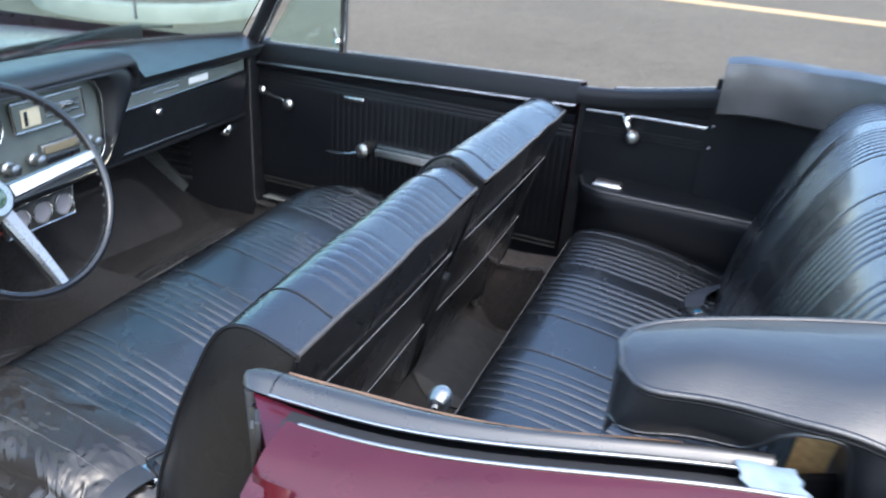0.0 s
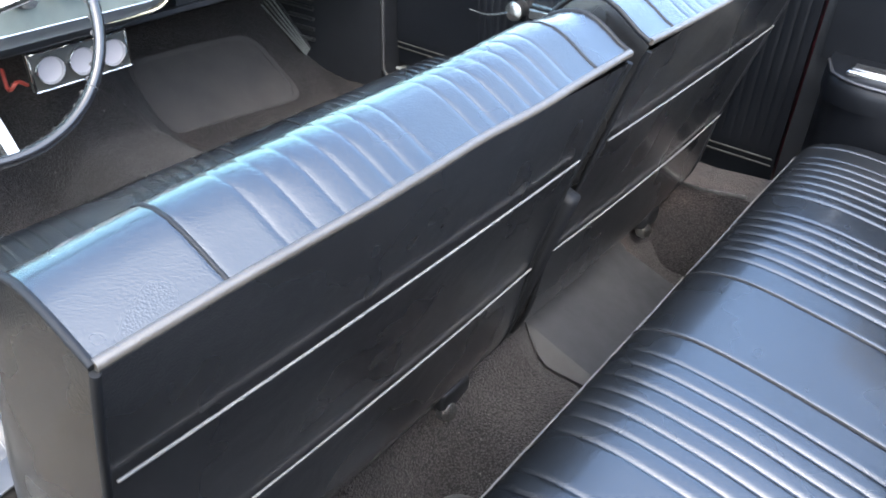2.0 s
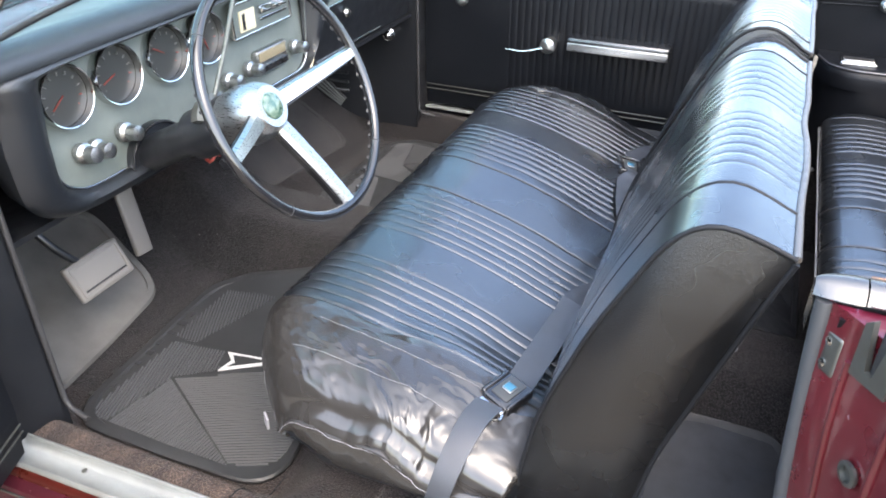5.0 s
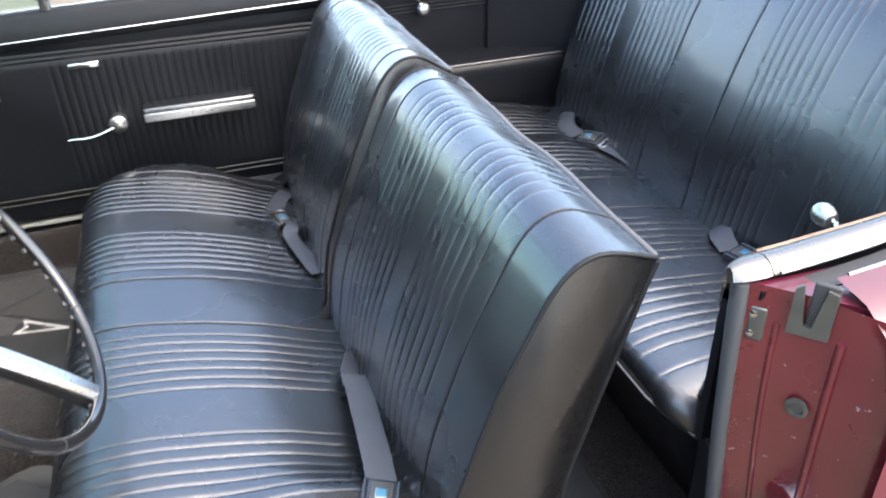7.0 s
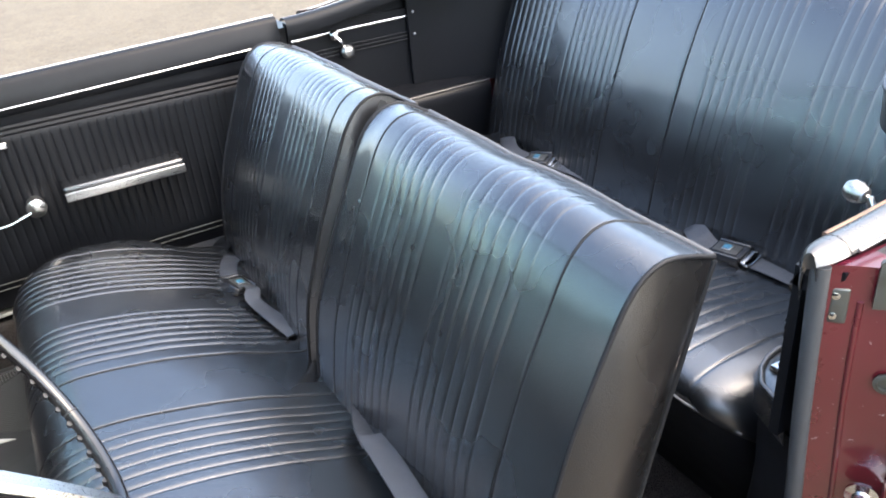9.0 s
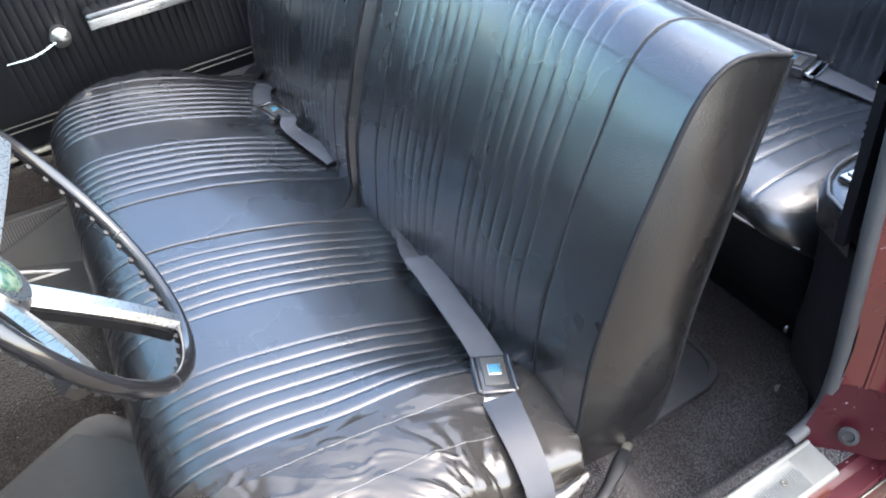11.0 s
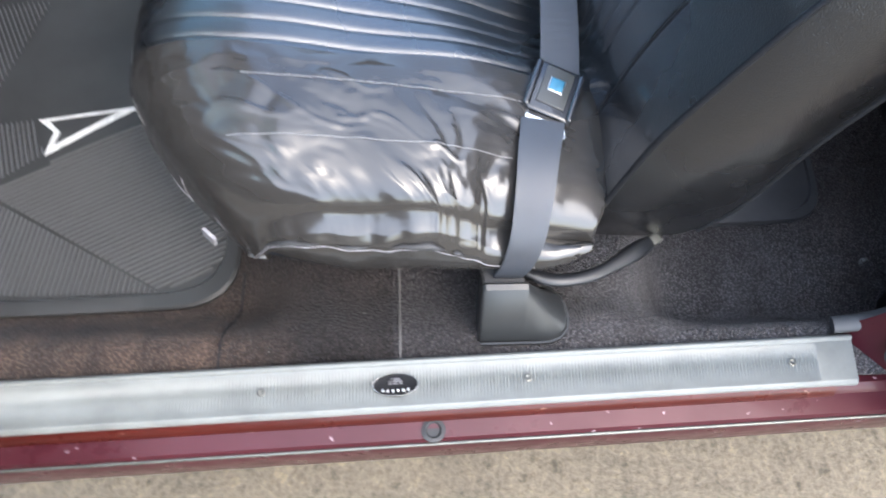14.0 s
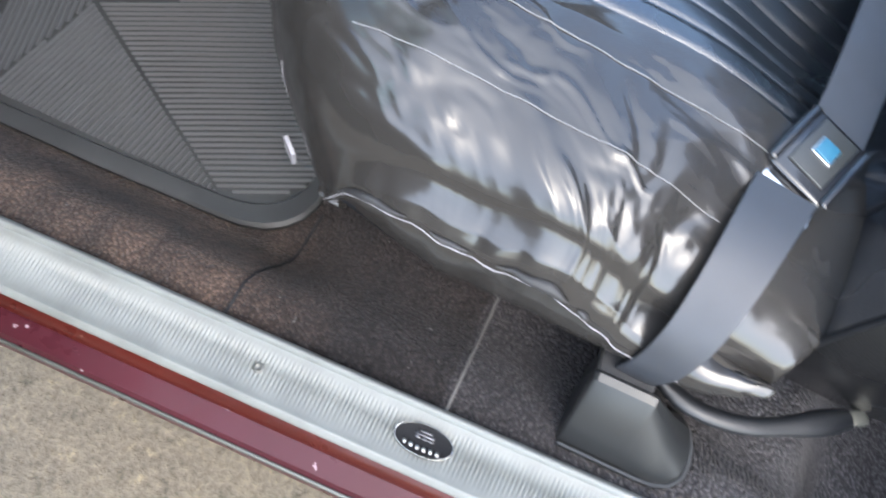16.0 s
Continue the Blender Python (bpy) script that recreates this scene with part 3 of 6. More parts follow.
for ky in (-0.117, 0.57):
    k = block("latch_bracket", (-0.085, ky + 0.02, 0.415), (0.06, 0.07, 0.04), black_metal, bench, "black seat latch", 0.008)
    tube("latch_lever", [(-0.085, ky + 0.01, 0.44), (-0.075, ky, 0.42), (-0.068, ky, 0.402)], 0.008, worn_steel, k)
    lathe("knob", [(0.006, -0.012), (0.015, -0.008), (0.018, 0.002), (0.014, 0.012), (0.004, 0.016)], (-0.062, ky, 0.394), (0.8, -0.3, 0.3), brushed, k, "chrome knob", 16)


# ---- plastic cover over the worn driver end of the cushion ----
rng = random.Random(11)
FOLDS = []
for k in range(34):
    cx = rng.uniform(-0.63, -0.24)
    cy = -0.705 + 0.05 * rng.random() ** 1.5 if k < 20 else rng.uniform(-0.70, -0.56)
    ang = rng.gauss(1.35, 0.5) if k < 20 else rng.gauss(0.1, 0.35)
    FOLDS.append((cx, cy, math.cos(ang), math.sin(ang), rng.uniform(0.012, 0.035) if k < 20 else rng.uniform(0.03, 0.09), rng.uniform(0.004, 0.010), rng.choice((1, 1, -1)) * rng.uniform(0.0008, 0.0024)))


def crumple(x, y):
    """Height of the film: taut flat facets that meet in creases, with tight folds gathered along the end."""
    v = Vector((x * 6.5, y * 7.5, 3.7))
    warp = Vector((noise.noise(v * 1.7), noise.noise(v * 1.7 + Vector((9, 3, 1))), 0)) * 0.35
    h = 0.0095 * abs(noise.noise(v + warp)) + 0.0042 * abs(noise.noise((v + warp) * 2.3 + Vector((5, 1, 2))))
    h += 0.0027 * abs(noise.noise((v + warp) * 5.1)) * (0.35 + 0.65 * ssin((-0.60 - y) / 0.08)) + 0.0011 * abs(noise.noise((v + warp) * 9.5))
    for cx, cy, dx, dy, length, width, amp in FOLDS:
        ax, ay = x - cx, y - cy
        across = abs(ay * dx - ax * dy + 0.15 * length * math.sin(4 * (ax * dx + ay * dy) / length))
        if across < width:
            along = (ax * dx + ay * dy) / length
            if abs(along) < 1:
                h += amp * (1 - across / width) ** 1.3 * (1 - along * along)
    return h


FLAT = spline(CUSH, 200)
FLAT_N = profile_normals(FLAT)
ys = np.linspace(-0.535, -HALF, 78)
P = []
for j, y in enumerate(ys):
    row = []
    for i in range(26, 188):
        x, z = FLAT[i]
        hold = min(1.0, j / 9) * min(1.0, (i - 26) / 12) * min(1.0, (187 - i) / 10)
        d = 0.0030 + hold * crumple(x, y)
        rag = 0.016 * noise.noise(Vector((x * 7, 1, 0))) * (1 - min(1.0, j / 14))
        row.append(cushion_shape(0, y + rag, x + FLAT_N[i][0] * d, z + FLAT_N[i][1] * d))
    P.append(row)
base_edge = [cushion_shape(0, -HALF, *FLAT[i]) for i in range(26, 188)]
ends = cushion_end(base_edge, -1)
off = [p[2] - q[2] for p, q in zip(P[-1], base_edge)]
fine = []
for k in np.linspace(0, len(ends) - 1, 26):
    a, f = min(int(k), len(ends) - 2), k - min(int(k), len(ends) - 2)
    fine.append([tuple(np.array(p) * (1 - f) + np.array(q) * f) for p, q in zip(ends[a], ends[a + 1])])
for k, row in enumerate(fine):
    new_row = []
    for i, p in enumerate(row):
        x = FLAT[i + 26][0]
        fall = (k + 1) / len(fine)
        gather = 0.0028 * abs(math.sin(p[0] * 95 + 4 * noise.noise(Vector((p[0] * 11, 0, 0))))) * (1 - fall) * ssin(1.6 * noise.noise(Vector((p[0] * 8, 4, 0))) + 0.6)
        slack = 0.006 * abs(noise.noise(Vector((p[0] * 9, fall * 1.6, 7.3)))) + 0.003 * abs(noise.noise(Vector((p[0] * 22, fall * 3, 1.3))))
        new_row.append((p[0], p[1] - 0.003 - gather - slack, p[2] + off[i] * (1 - fall) ** 2 + 0.004 * noise.noise(Vector((p[0] * 18, fall, 0))) * fall))
    P.append(new_row)
cover = tagged(sheet("plastic_seat_cover", P, plastic, angle=80), "crumpled glossy black plastic film over the worn seat cushion end", "seat cover")
# torn lower edge: a pale ragged lip with dark openings above it
tear = []
for n, i in enumerate(range(32, 137)):
    k = 2.0 + 6.5 * (n / 104) ** 0.8 + 0.9 * noise.noise(Vector((n * 0.13, 0, 0)))
    a, f = int(k), k - int(k)
    p, q = np.array(P[78 + a][i]), np.array(P[79 + a][i])
    p = p * (1 - f) + q * f
    tear.append((p[0], p[1] - 0.003, p[2]))
tube("edge_bead", tear[::2], [0.0004 + 0.0005 * abs(noise.noise(Vector((i * 0.3, 2, 0)))) for i in range(len(tear[::2]))], face_pale, cover, "pale torn edge of the film", 5)
for lo, hi, fat in ((6, 22, 0.0026), (25, 34, 0.0022), (38, 62, 0.0046), (66, 74, 0.0028)):
    cut = tear[lo:hi]
    tube("slit", [(p[0], p[1] + 0.0022, p[2] + 0.7 * fat) for p in cut], [0.0004 + fat * math.sin(math.pi * i / (len(cut) - 1)) for i in range(len(cut))], rubber, cover, "dark open slit in the film", 6)
for sy, lo, hi in ((-0.640, 50, 130), (-0.575, 62, 134)):
    j = min(range(78), key=lambda q: abs(ys[q] - sy))
    tube("seam", [(p[0], p[1], p[2] + 0.0006) for p in P[j][lo:hi]], 0.0005, welt_pale, cover, "thin pale seam", 5)
tube("edge_bead", [(P[j][14][0] - 0.001, P[j][14][1], P[j][14][2] + 0.001) for j in range(28, 52, 2)] + [(P[52][k][0], P[52][k][1], P[52][k][2] + 0.001) for k in range(16, 30, 3)], 0.0006, face_pale, cover, "pale cut edge of the film", 5)
block("tape", (-0.606, -0.674, 0.490), (0.018, 0.004, 0.028), face_pale, cover, "pale torn tape end", 0.0008, Matrix.Rotation(radians(-40), 3, "Z") @ Matrix.Rotation(radians(14), 3, "Y"))


# ---- rear bench seat ----
rear_bench = thing("rear_bench_seat", "black pleated vinyl rear bench seat below the folded top", "car seat")
R_CUSH = [(0.206, 0.640), (0.194, 0.650), (0.191, 0.664), (0.197, 0.680), (0.218, 0.693), (0.27, 0.702), (0.36, 0.697), (0.46, 0.682), (0.56, 0.660), (0.66, 0.635)]
R_IN, R_OUT = span_lines(0.124, 0.286, 7), span_lines(0.353, 0.515, 7)
R_LINES = [s * y for s in (-1, 1) for y in R_IN + R_OUT]


def rear_shape(u, y, x, z):
    s = min(1.0, max(0.0, (abs(y) - 0.56) / 0.10))
    r = 1 - math.sqrt(max(0.0, 1 - s ** 2.4))
    return x + 0.10 * r * (1 if x < 0.4 else 0.2), y, z - 0.07 * r * max(0.0, min(1.0, (z - 0.45) / 0.2))


_, RP = upholstered("cushion", R_CUSH, 40, -0.655, 0.655, R_LINES, [-0.565, -0.076, 0.076, 0.565], vinyl, rear_bench, "pleated black vinyl rear cushion", fade=(0.06, 1.2), shape=rear_shape)
for i, y in ((0, -0.655), (-1, 0.655)):
    e = RP[i]
    sheet("cushion_end", [e, [(p[0], y * 1.006, 0.61 + 0.55 * (p[2] - 0.61)) for p in e], [(p[0], y, 0.60) for p in e]], vinyl, rear_bench)
R_LOW = spline([(0.208, 0.642), (0.222, 0.60), (0.262, 0.50), (0.312, 0.40), (0.372, 0.285)], 12)
low = [[rear_shape(0, y, x, z) for x, z in R_LOW] for y in np.concatenate([np.linspace(-0.648, -0.56, 9), np.linspace(-0.5, 0.5, 9), np.linspace(0.56, 0.648, 9)])]
front = sheet("seat_front", low, vinyl_panel, rear_bench, "matt black panel below the rear cushion")
for row, y in ((low[0], -0.65), (low[-1], 0.65)):
    sheet("seat_side", [row, [(0.5 * p[0] + 0.3, y, p[2]) for p in row], [(0.6, y, p[2]) for p in row]], vinyl_panel, front)
RW = min(range(20), key=lambda k: abs(RP[len(RP) // 2][k][2] - 0.664))
tube("welt", [(p[0] - 0.003, p[1], p[2]) for p in (r[RW] for r in RP[2::11])], 0.0020, welt_pale, rear_bench, "pale welt along the front edge")
prism("seat_riser", [(0.40, 0.255), (0.385, 0.29), (0.30, 0.46), (0.7, 0.46), (0.7, 0.255)], "y", -0.60, 0.60, vinyl_side, rear_bench, "black riser under the cushion")
for sy in (-0.525, 0.525):
    lathe("trim_screw", [(0.008, 0), (0.007, 0.005), (0.001, 0.007)], (0.372, sy, 0.305), (-0.86, 0, 0.5), brushed, rear_bench, "bright screw", 12)
R_BACK = [(0.585, 0.60), (0.596, 0.66), (0.616, 0.76), (0.644, 0.87), (0.678, 0.97), (0.714, 1.055), (0.750, 1.115), (0.795, 1.150), (0.85, 1.160), (0.90, 1.145), (0.93, 1.10)]
RB_LINES = [s * y for s in (-1, 1) for y in span_lines(0.135, 0.292, 8) + span_lines(0.368, 0.518, 7)]


def rear_back_shape(u, y, x, z):
    s = min(1.0, max(0.0, (abs(y) - 0.53) / 0.10))
    r = 1 - math.sqrt(max(0.0, 1 - s ** 2.4))
    c = 1 - (y / 0.63) ** 2
    return x + 0.07 * r - 0.012 * c, y, z - 0.035 * r * ssin((z - 0.7) / 0.4) + 0.012 * c * ssin(u * 1.5 - 0.5)


_, QP = upholstered("backrest", R_BACK, 44, -0.63, 0.63, RB_LINES, [-0.548, -0.074, 0.112, 0.548], vinyl, rear_bench, "tall pleated black vinyl rear backrest", fade=(0.0, 1.1), shape=rear_back_shape)
for i, y in ((0, -0.63), (-1, 0.63)):
    e = QP[i]
    sheet("backrest_end", [e, [(p[0] + 0.04, y * 1.015, p[2]) for p in e], [(0.95, y * 1.0, p[2]) for p in e]], vinyl_side, rear_bench)
    tube("welt", [(p[0], p[1] * 1.002, p[2]) for p in e[2:]], 0.004, welt_black, rear_bench)
for w in (-0.074, 0.112):
    i = min(range(len(QP)), key=lambda k: abs(QP[k][3][1] - w))
    tube("welt", [tuple(p) for p in QP[i][2:]], 0.0022, welt_black, rear_bench)
for w in (-0.076, 0.076):
    i = min(range(len(RP)), key=lambda k: abs(RP[k][3][1] - w))
    tube("welt", [tuple(p) for p in RP[i][RW:]], 0.0022, welt_black, rear_bench)
    i = min(range(len(CP)), key=lambda k: abs(CP[k][3][1] - (0.08 if w > 0 else -0.08)))
    tube("welt", [tuple(p) for p in CP[i][6:]], 0.002, welt_black, bench)


# ---- floor of the car ----
def floor_z(x, y):
    base = 0.345 + (0.405 - 0.345) * ssin((x + 0.60) / 0.10) - (0.405 - 0.272) * ssin((x + 0.13) / 0.12)
    base += 0.22 * max(0.0, (-1.13 - x) / 0.30) ** 1.1
    hump = 0.125 * (1 - ssin((abs(y) - 0.07) / 0.13)) * (1.0 - 0.25 * ssin((x + 0.6) / 0.6))
    far = ssin((x + 0.28) / 0.12) * (y > 0)
    side = (abs(y) - 0.705 + 0.062 * far) / (0.08 - 0.05 * far)
    lip = 0.438 + (0.040 + 0.10 * max(0.0, x)) * far
    z = base + hump * (1 if x > -1.3 else 1)
    z = z + (max(lip, z) - z) * ssin(side)
    return z + 0.0025 * noise.noise(Vector((x * 9, y * 9, 0)))


xs, ys = np.linspace(-1.46, 0.44, 118), np.concatenate([np.linspace(-0.836, -0.66, 16), np.linspace(-0.64, 0.64, 60), np.linspace(0.66, 0.79, 12)])
floor_carpet = tagged(slab("floor", [[(x, y, floor_z(x, y)) for y in ys] for x in xs if x < -0.39], 0.02, carpet), "dark brown-black loop carpet moulded over the car floor and tunnel", "carpet", kind="structure")
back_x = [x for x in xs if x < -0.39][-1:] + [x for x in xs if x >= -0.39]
slab("rear_carpet", [[(x, y, floor_z(x, y) + 0.0005) for y in ys] for x in back_x], 0.02, carpet_rear_lit, floor_carpet, "blue-grey loop carpet in the rear footwell, its colour lifted for light")
tube("carpet_seam", [(-0.397, y, floor_z(-0.397, y) + 0.0015) for y in np.linspace(-0.812, -0.66, 11)], 0.0016, pale_floor, floor_carpet, "thin pale carpet seam", 6)
tube("carpet_seam", [(-0.596 + 0.012 * (y + 0.66), y, floor_z(-0.596, y) + 0.001) for y in np.linspace(-0.812, -0.66, 11)], 0.0016, welt_black, floor_carpet, "dark gap between two carpet pieces", 6)


tube("carpet_strip", spline([(-0.090, 0.662, 0.484), (-0.03, 0.661, 0.484), (0.04, 0.652, 0.494), (0.108, 0.643, 0.512)], 20), 0.0042, brushed, floor_carpet, "bright metal strip along the carpet edge", 8)


def rounded(outline, radius, seg=7):
    """An outline in plan with its corners rounded off."""
    pts, n = [], len(outline)
    for i in range(n):
        p, q, r = (Vector(outline[k % n]) for k in (i - 1, i, i + 1))
        a, c = q + (p - q).normalized() * radius, q + (r - q).normalized() * radius
        for k in range(seg + 1):
            t = k / seg
            pts.append(a * (1 - t) ** 2 + q * 2 * t * (1 - t) + c * t * t)
    dense = []
    for p, q in zip(pts, pts[1:] + pts[:1]):
        m = max(1, int((q - p).length / 0.02))
        dense += [p.lerp(q, k / m) for k in range(m)]
    return dense


def mat_at(name, outline, lift, mat, label, group, n=26, rim=0.005, radius=0.06):
    """A rubber mat with rounded corners and a raised border that follows the floor; outline gives the corners in plan."""
    o = rounded(outline, radius)
    mid = sum(o, Vector((0, 0))) / len(o)
    rings = [(1.0, -0.004), (1.0, 0.3 * rim), (0.988, rim), (0.925, rim), (0.915, 0.0)] + [(k, 0.0) for k in np.linspace(0.86, 0.04, n)]
    P = [[(c.x, c.y, floor_z(c.x, c.y) + lift + up) for c in (mid + (p - mid) * k for p in o)] for k, up in rings]
    return tagged(sheet(name, P, mat, cv=True, caps=True, angle=35), label, "floor mat", group)


mat_plain, nt, b = principled("worn_rubber_mat", (0.05, 0.048, 0.045), 0.58)
nt.links.new(ramp(nt, noise_node(nt, 6, 5), [(0.3, (0.026, 0.027, 0.030)), (0.7, (0.044, 0.045, 0.047))]), b.inputs["Base Color"])
nt.links.new(span(nt, noise_node(nt, 30, 4), 0.45, 0.7), b.inputs["Roughness"])
carpet_mat, nt, b = principled("worn_toe_mat", (0.045, 0.043, 0.042), 0.9)
nt.links.new(ramp(nt, noise_node(nt, 7, 5), [(0.3, (0.023, 0.022, 0.022)), (0.7, (0.042, 0.038, 0.036))]), b.inputs["Base Color"])
bump(nt, b, noise_node(nt, 300, 3), 0.6, 0.003)
mat_ribbed, nt, b = principled("ribbed_mat_rubber", (0.03, 0.031, 0.033), 0.5)
nt.links.new(ramp(nt, noise_node(nt, 9, 5), [(0.3, (0.016, 0.0165, 0.017)), (0.7, (0.030, 0.031, 0.032))]), b.inputs["Base Color"])


# ribs paler than the mat: light on their tops, shade between, coloured in
lit_rib_rubber, nt, b = principled("lit_rib_rubber", (0.072, 0.073, 0.075), 0.42)


def inside_spans(poly, a, c, d, lim=0.6):
    """Where the line through a along direction d lies inside the polygon."""
    hits = []
    nx, ny = -d[1], d[0]
    for (x0, y0), (x1, y1) in zip(poly, poly[1:] + poly[:1]):
        s0, s1 = (x0 - a) * nx + (y0 - c) * ny, (x1 - a) * nx + (y1 - c) * ny
        if (s0 > 0) != (s1 > 0):
            k = s0 / (s0 - s1)
            px, py = x0 + k * (x1 - x0), y0 + k * (y1 - y0)
            hits.append((px - a) * d[0] + (py - c) * d[1])
    hits.sort()
    return list(zip(hits[::2], hits[1::2]))


def rib_field(owner, poly, angle, s, pitch=0.0068):
    """Raised parallel ribs that fill a field of the mat."""
    d = (math.cos(radians(angle)), math.sin(radians(angle)))
    cx, cy = sum(p[0] for p in poly) / len(poly), sum(p[1] for p in poly) / len(poly)
    verts, faces = [], []
    w, h = 0.0017, 0.0036
    for k in range(-60, 61):
        a, c = cx - d[1] * pitch * k, cy + d[0] * pitch * k
        for t0, t1 in inside_spans(poly, a, c, d):
            n = max(2, int((t1 - t0) / 0.05) + 1)
            base = len(verts)
            for i in range(n):
                t = t0 + (t1 - t0) * i / (n - 1)
                for o, up in ((-w, -0.001), (-w * 0.45, h), (w * 0.45, h), (w, -0.001)):
                    x, y = a + d[0] * t - d[1] * o, (c + d[1] * t + d[0] * o)
                    verts.append((x, -s * y, floor_z(x, y) + 0.008 + up))
            faces += [f for f in grid_faces(n, 4, base=base)]
    ob = mesh_ob("mat_ribs", verts, faces, lit_rib_rubber, owner, "fine raised ribs of the mat", False)
    return tagged(ob, kind="stuff")


def front_mat(s):
    """Front rubber mat with chevron ribs and an arrowhead; laid out for the driver, mirrored for the passenger."""
    out = [(-1.055, -0.722), (-0.585, -0.708), (-0.700, -0.112), (-1.085, -0.185)]
    m = mat_at("floor_mat", [(x, -s * y) for x, y in out], 0.008, mat_ribbed, "black rubber floor mat with chevron ribs in the %s footwell" % ("driver" if s < 0 else "passenger"), "front floor mats", 30, 0.005, 0.10)
    rib_field(m, [(-0.69, -0.405), (-0.944, -0.538), (-0.700, -0.684), (-0.655, -0.672), (-0.625, -0.645), (-0.615, -0.60), (-0.64, -0.45)], 27, s)
    rib_field(m, [(-0.948, -0.543), (-0.700, -0.688), (-0.803, -0.688), (-0.975, -0.688)], 82, s)
    rib_field(m, [(-1.02, -0.445), (-0.898, -0.431), (-0.875, -0.484), (-0.946, -0.536), (-0.980, -0.687), (-1.03, -0.687)], -74, s)
    rib_field(m, [(-1.03, -0.200), (-0.897, -0.189), (-0.953, -0.369), (-0.975, -0.431), (-1.03, -0.43)], -65, s)
    o = [(-0.755, -0.408), (-0.890, -0.430), (-0.866, -0.450), (-0.874, -0.486)]
    inn = [(-0.782, -0.416), (-0.876, -0.4315), (-0.858, -0.4495), (-0.8655, -0.472)]
    v, f = [], []
    for zz in (0.0075, 0.0112):
        v += [(x, -s * y, floor_z(x, y) + zz) for x, y in o + inn]
    for i in range(4):
        k = (i + 1) % 4
        f += [(8 + i, 8 + k, 12 + k, 12 + i), (i, k, 8 + k, 8 + i), (4 + i, 12 + i, 12 + k, 4 + k)]
    mesh_ob("arrowhead", v, f, worn_white, m, "white outlined arrowhead moulded on the mat", False)
    for k in range(9):
        y = -0.64 + 0.036 * k
        block("raised_bar", (-1.052 + 0.004 * math.sin(k * 2.1), -s * y, floor_z(-1.05, y) + 0.009), (0.030, 0.010 + 0.004 * (k % 3), 0.003), rubber, m, "", 0.001)


front_mat(-1)
front_mat(1)
toe_mat = mat_at("floor_mat", [(-1.42, -0.69), (-1.118, -0.70), (-1.16, -0.31), (-1.38, -0.28)], 0.008, heel_rubber, "worn grey-brown rubber heel mat under the pedals", "front floor mats", 14)
mat_at("floor_mat", [(-1.39, 0.18), (-1.20, 0.15), (-1.165, 0.61), (-1.37, 0.585)], 0.002, carpet_mat, "worn dark mat on the passenger toe board", "front floor mats", 16, 0.0025)
mat_at("floor_mat", [(-0.02, -0.575), (0.235, -0.565), (0.235, -0.16), (-0.02, -0.16)], 0.006, mat_plain, "plain black rubber mat in the rear footwell", "rear floor mats", 18)
mat_at("floor_mat", [(-0.10, 0.12), (0.235, 0.12), (0.235, 0.56), (-0.10, 0.54)], 0.006, mat_plain, "plain black rubber mat in the rear footwell", "rear floor mats", 18)

# ---- car body ----
car = thing("convertible_car", "maroon open convertible car with chrome trim", "car")


def sill_y(s, y, x):
    """The driver's sill runs out a little towards the front of the car."""
    return s * y + (0.031 * (x + 0.25) if s < 0 else 0.0)


def sill(s):
    """Rocker, door sill and its ribbed plate on one side; s is -1 for the driver side."""
    prof = [(0.79, 0.415), (0.82, 0.428), (0.856, 0.434), (0.861, 0.430), (0.866, 0.4235), (0.8865, 0.4195), (0.8905, 0.413), (0.894, 0.385), (0.888, 0.30), (0.87, 0.22), (0.80, 0.21)]
    P = [[(x, sill_y(s, y, x), z) for y, z in prof] for x in np.linspace(-1.05, 0.60, 36)]
    rk = sheet("rocker", P, paint_worn if s < 0 else black_metal, car, "worn maroon painted door sill with chips" if s < 0 else "dark shut door sill", angle=35)
    slab("sill_step", [[(x, sill_y(s, y, x), z + 0.0003 * math.sin(x * 40)) for y, z in ((0.857, 0.4395), (0.861, 0.4378), (0.865, 0.4335), (0.8685, 0.4275))] for x in np.linspace(-1.04, 0.095, 40)], 0.006, paint_rust if s < 0 else black_metal, car, "scuffed red painted step of the sill")
    tube("sill_bead", [(x, sill_y(s, 0.8915, x), 0.4125) for x in np.linspace(-1.05, 0.55, 30)], 0.0022, worn_steel, car, "bright edge of the sill", 8)
    sill_plate(s)
    lathe("drain_plug", [(0.0135, 0.0), (0.0135, 0.003), (0.009, 0.004), (0.007, 0.001), (0.002, 0.001)], (-0.362, sill_y(s, 0.8785, -0.362), 0.4205), (0, 0, 1), rubber, rk, "dark rubber plug", 20)
    return rk


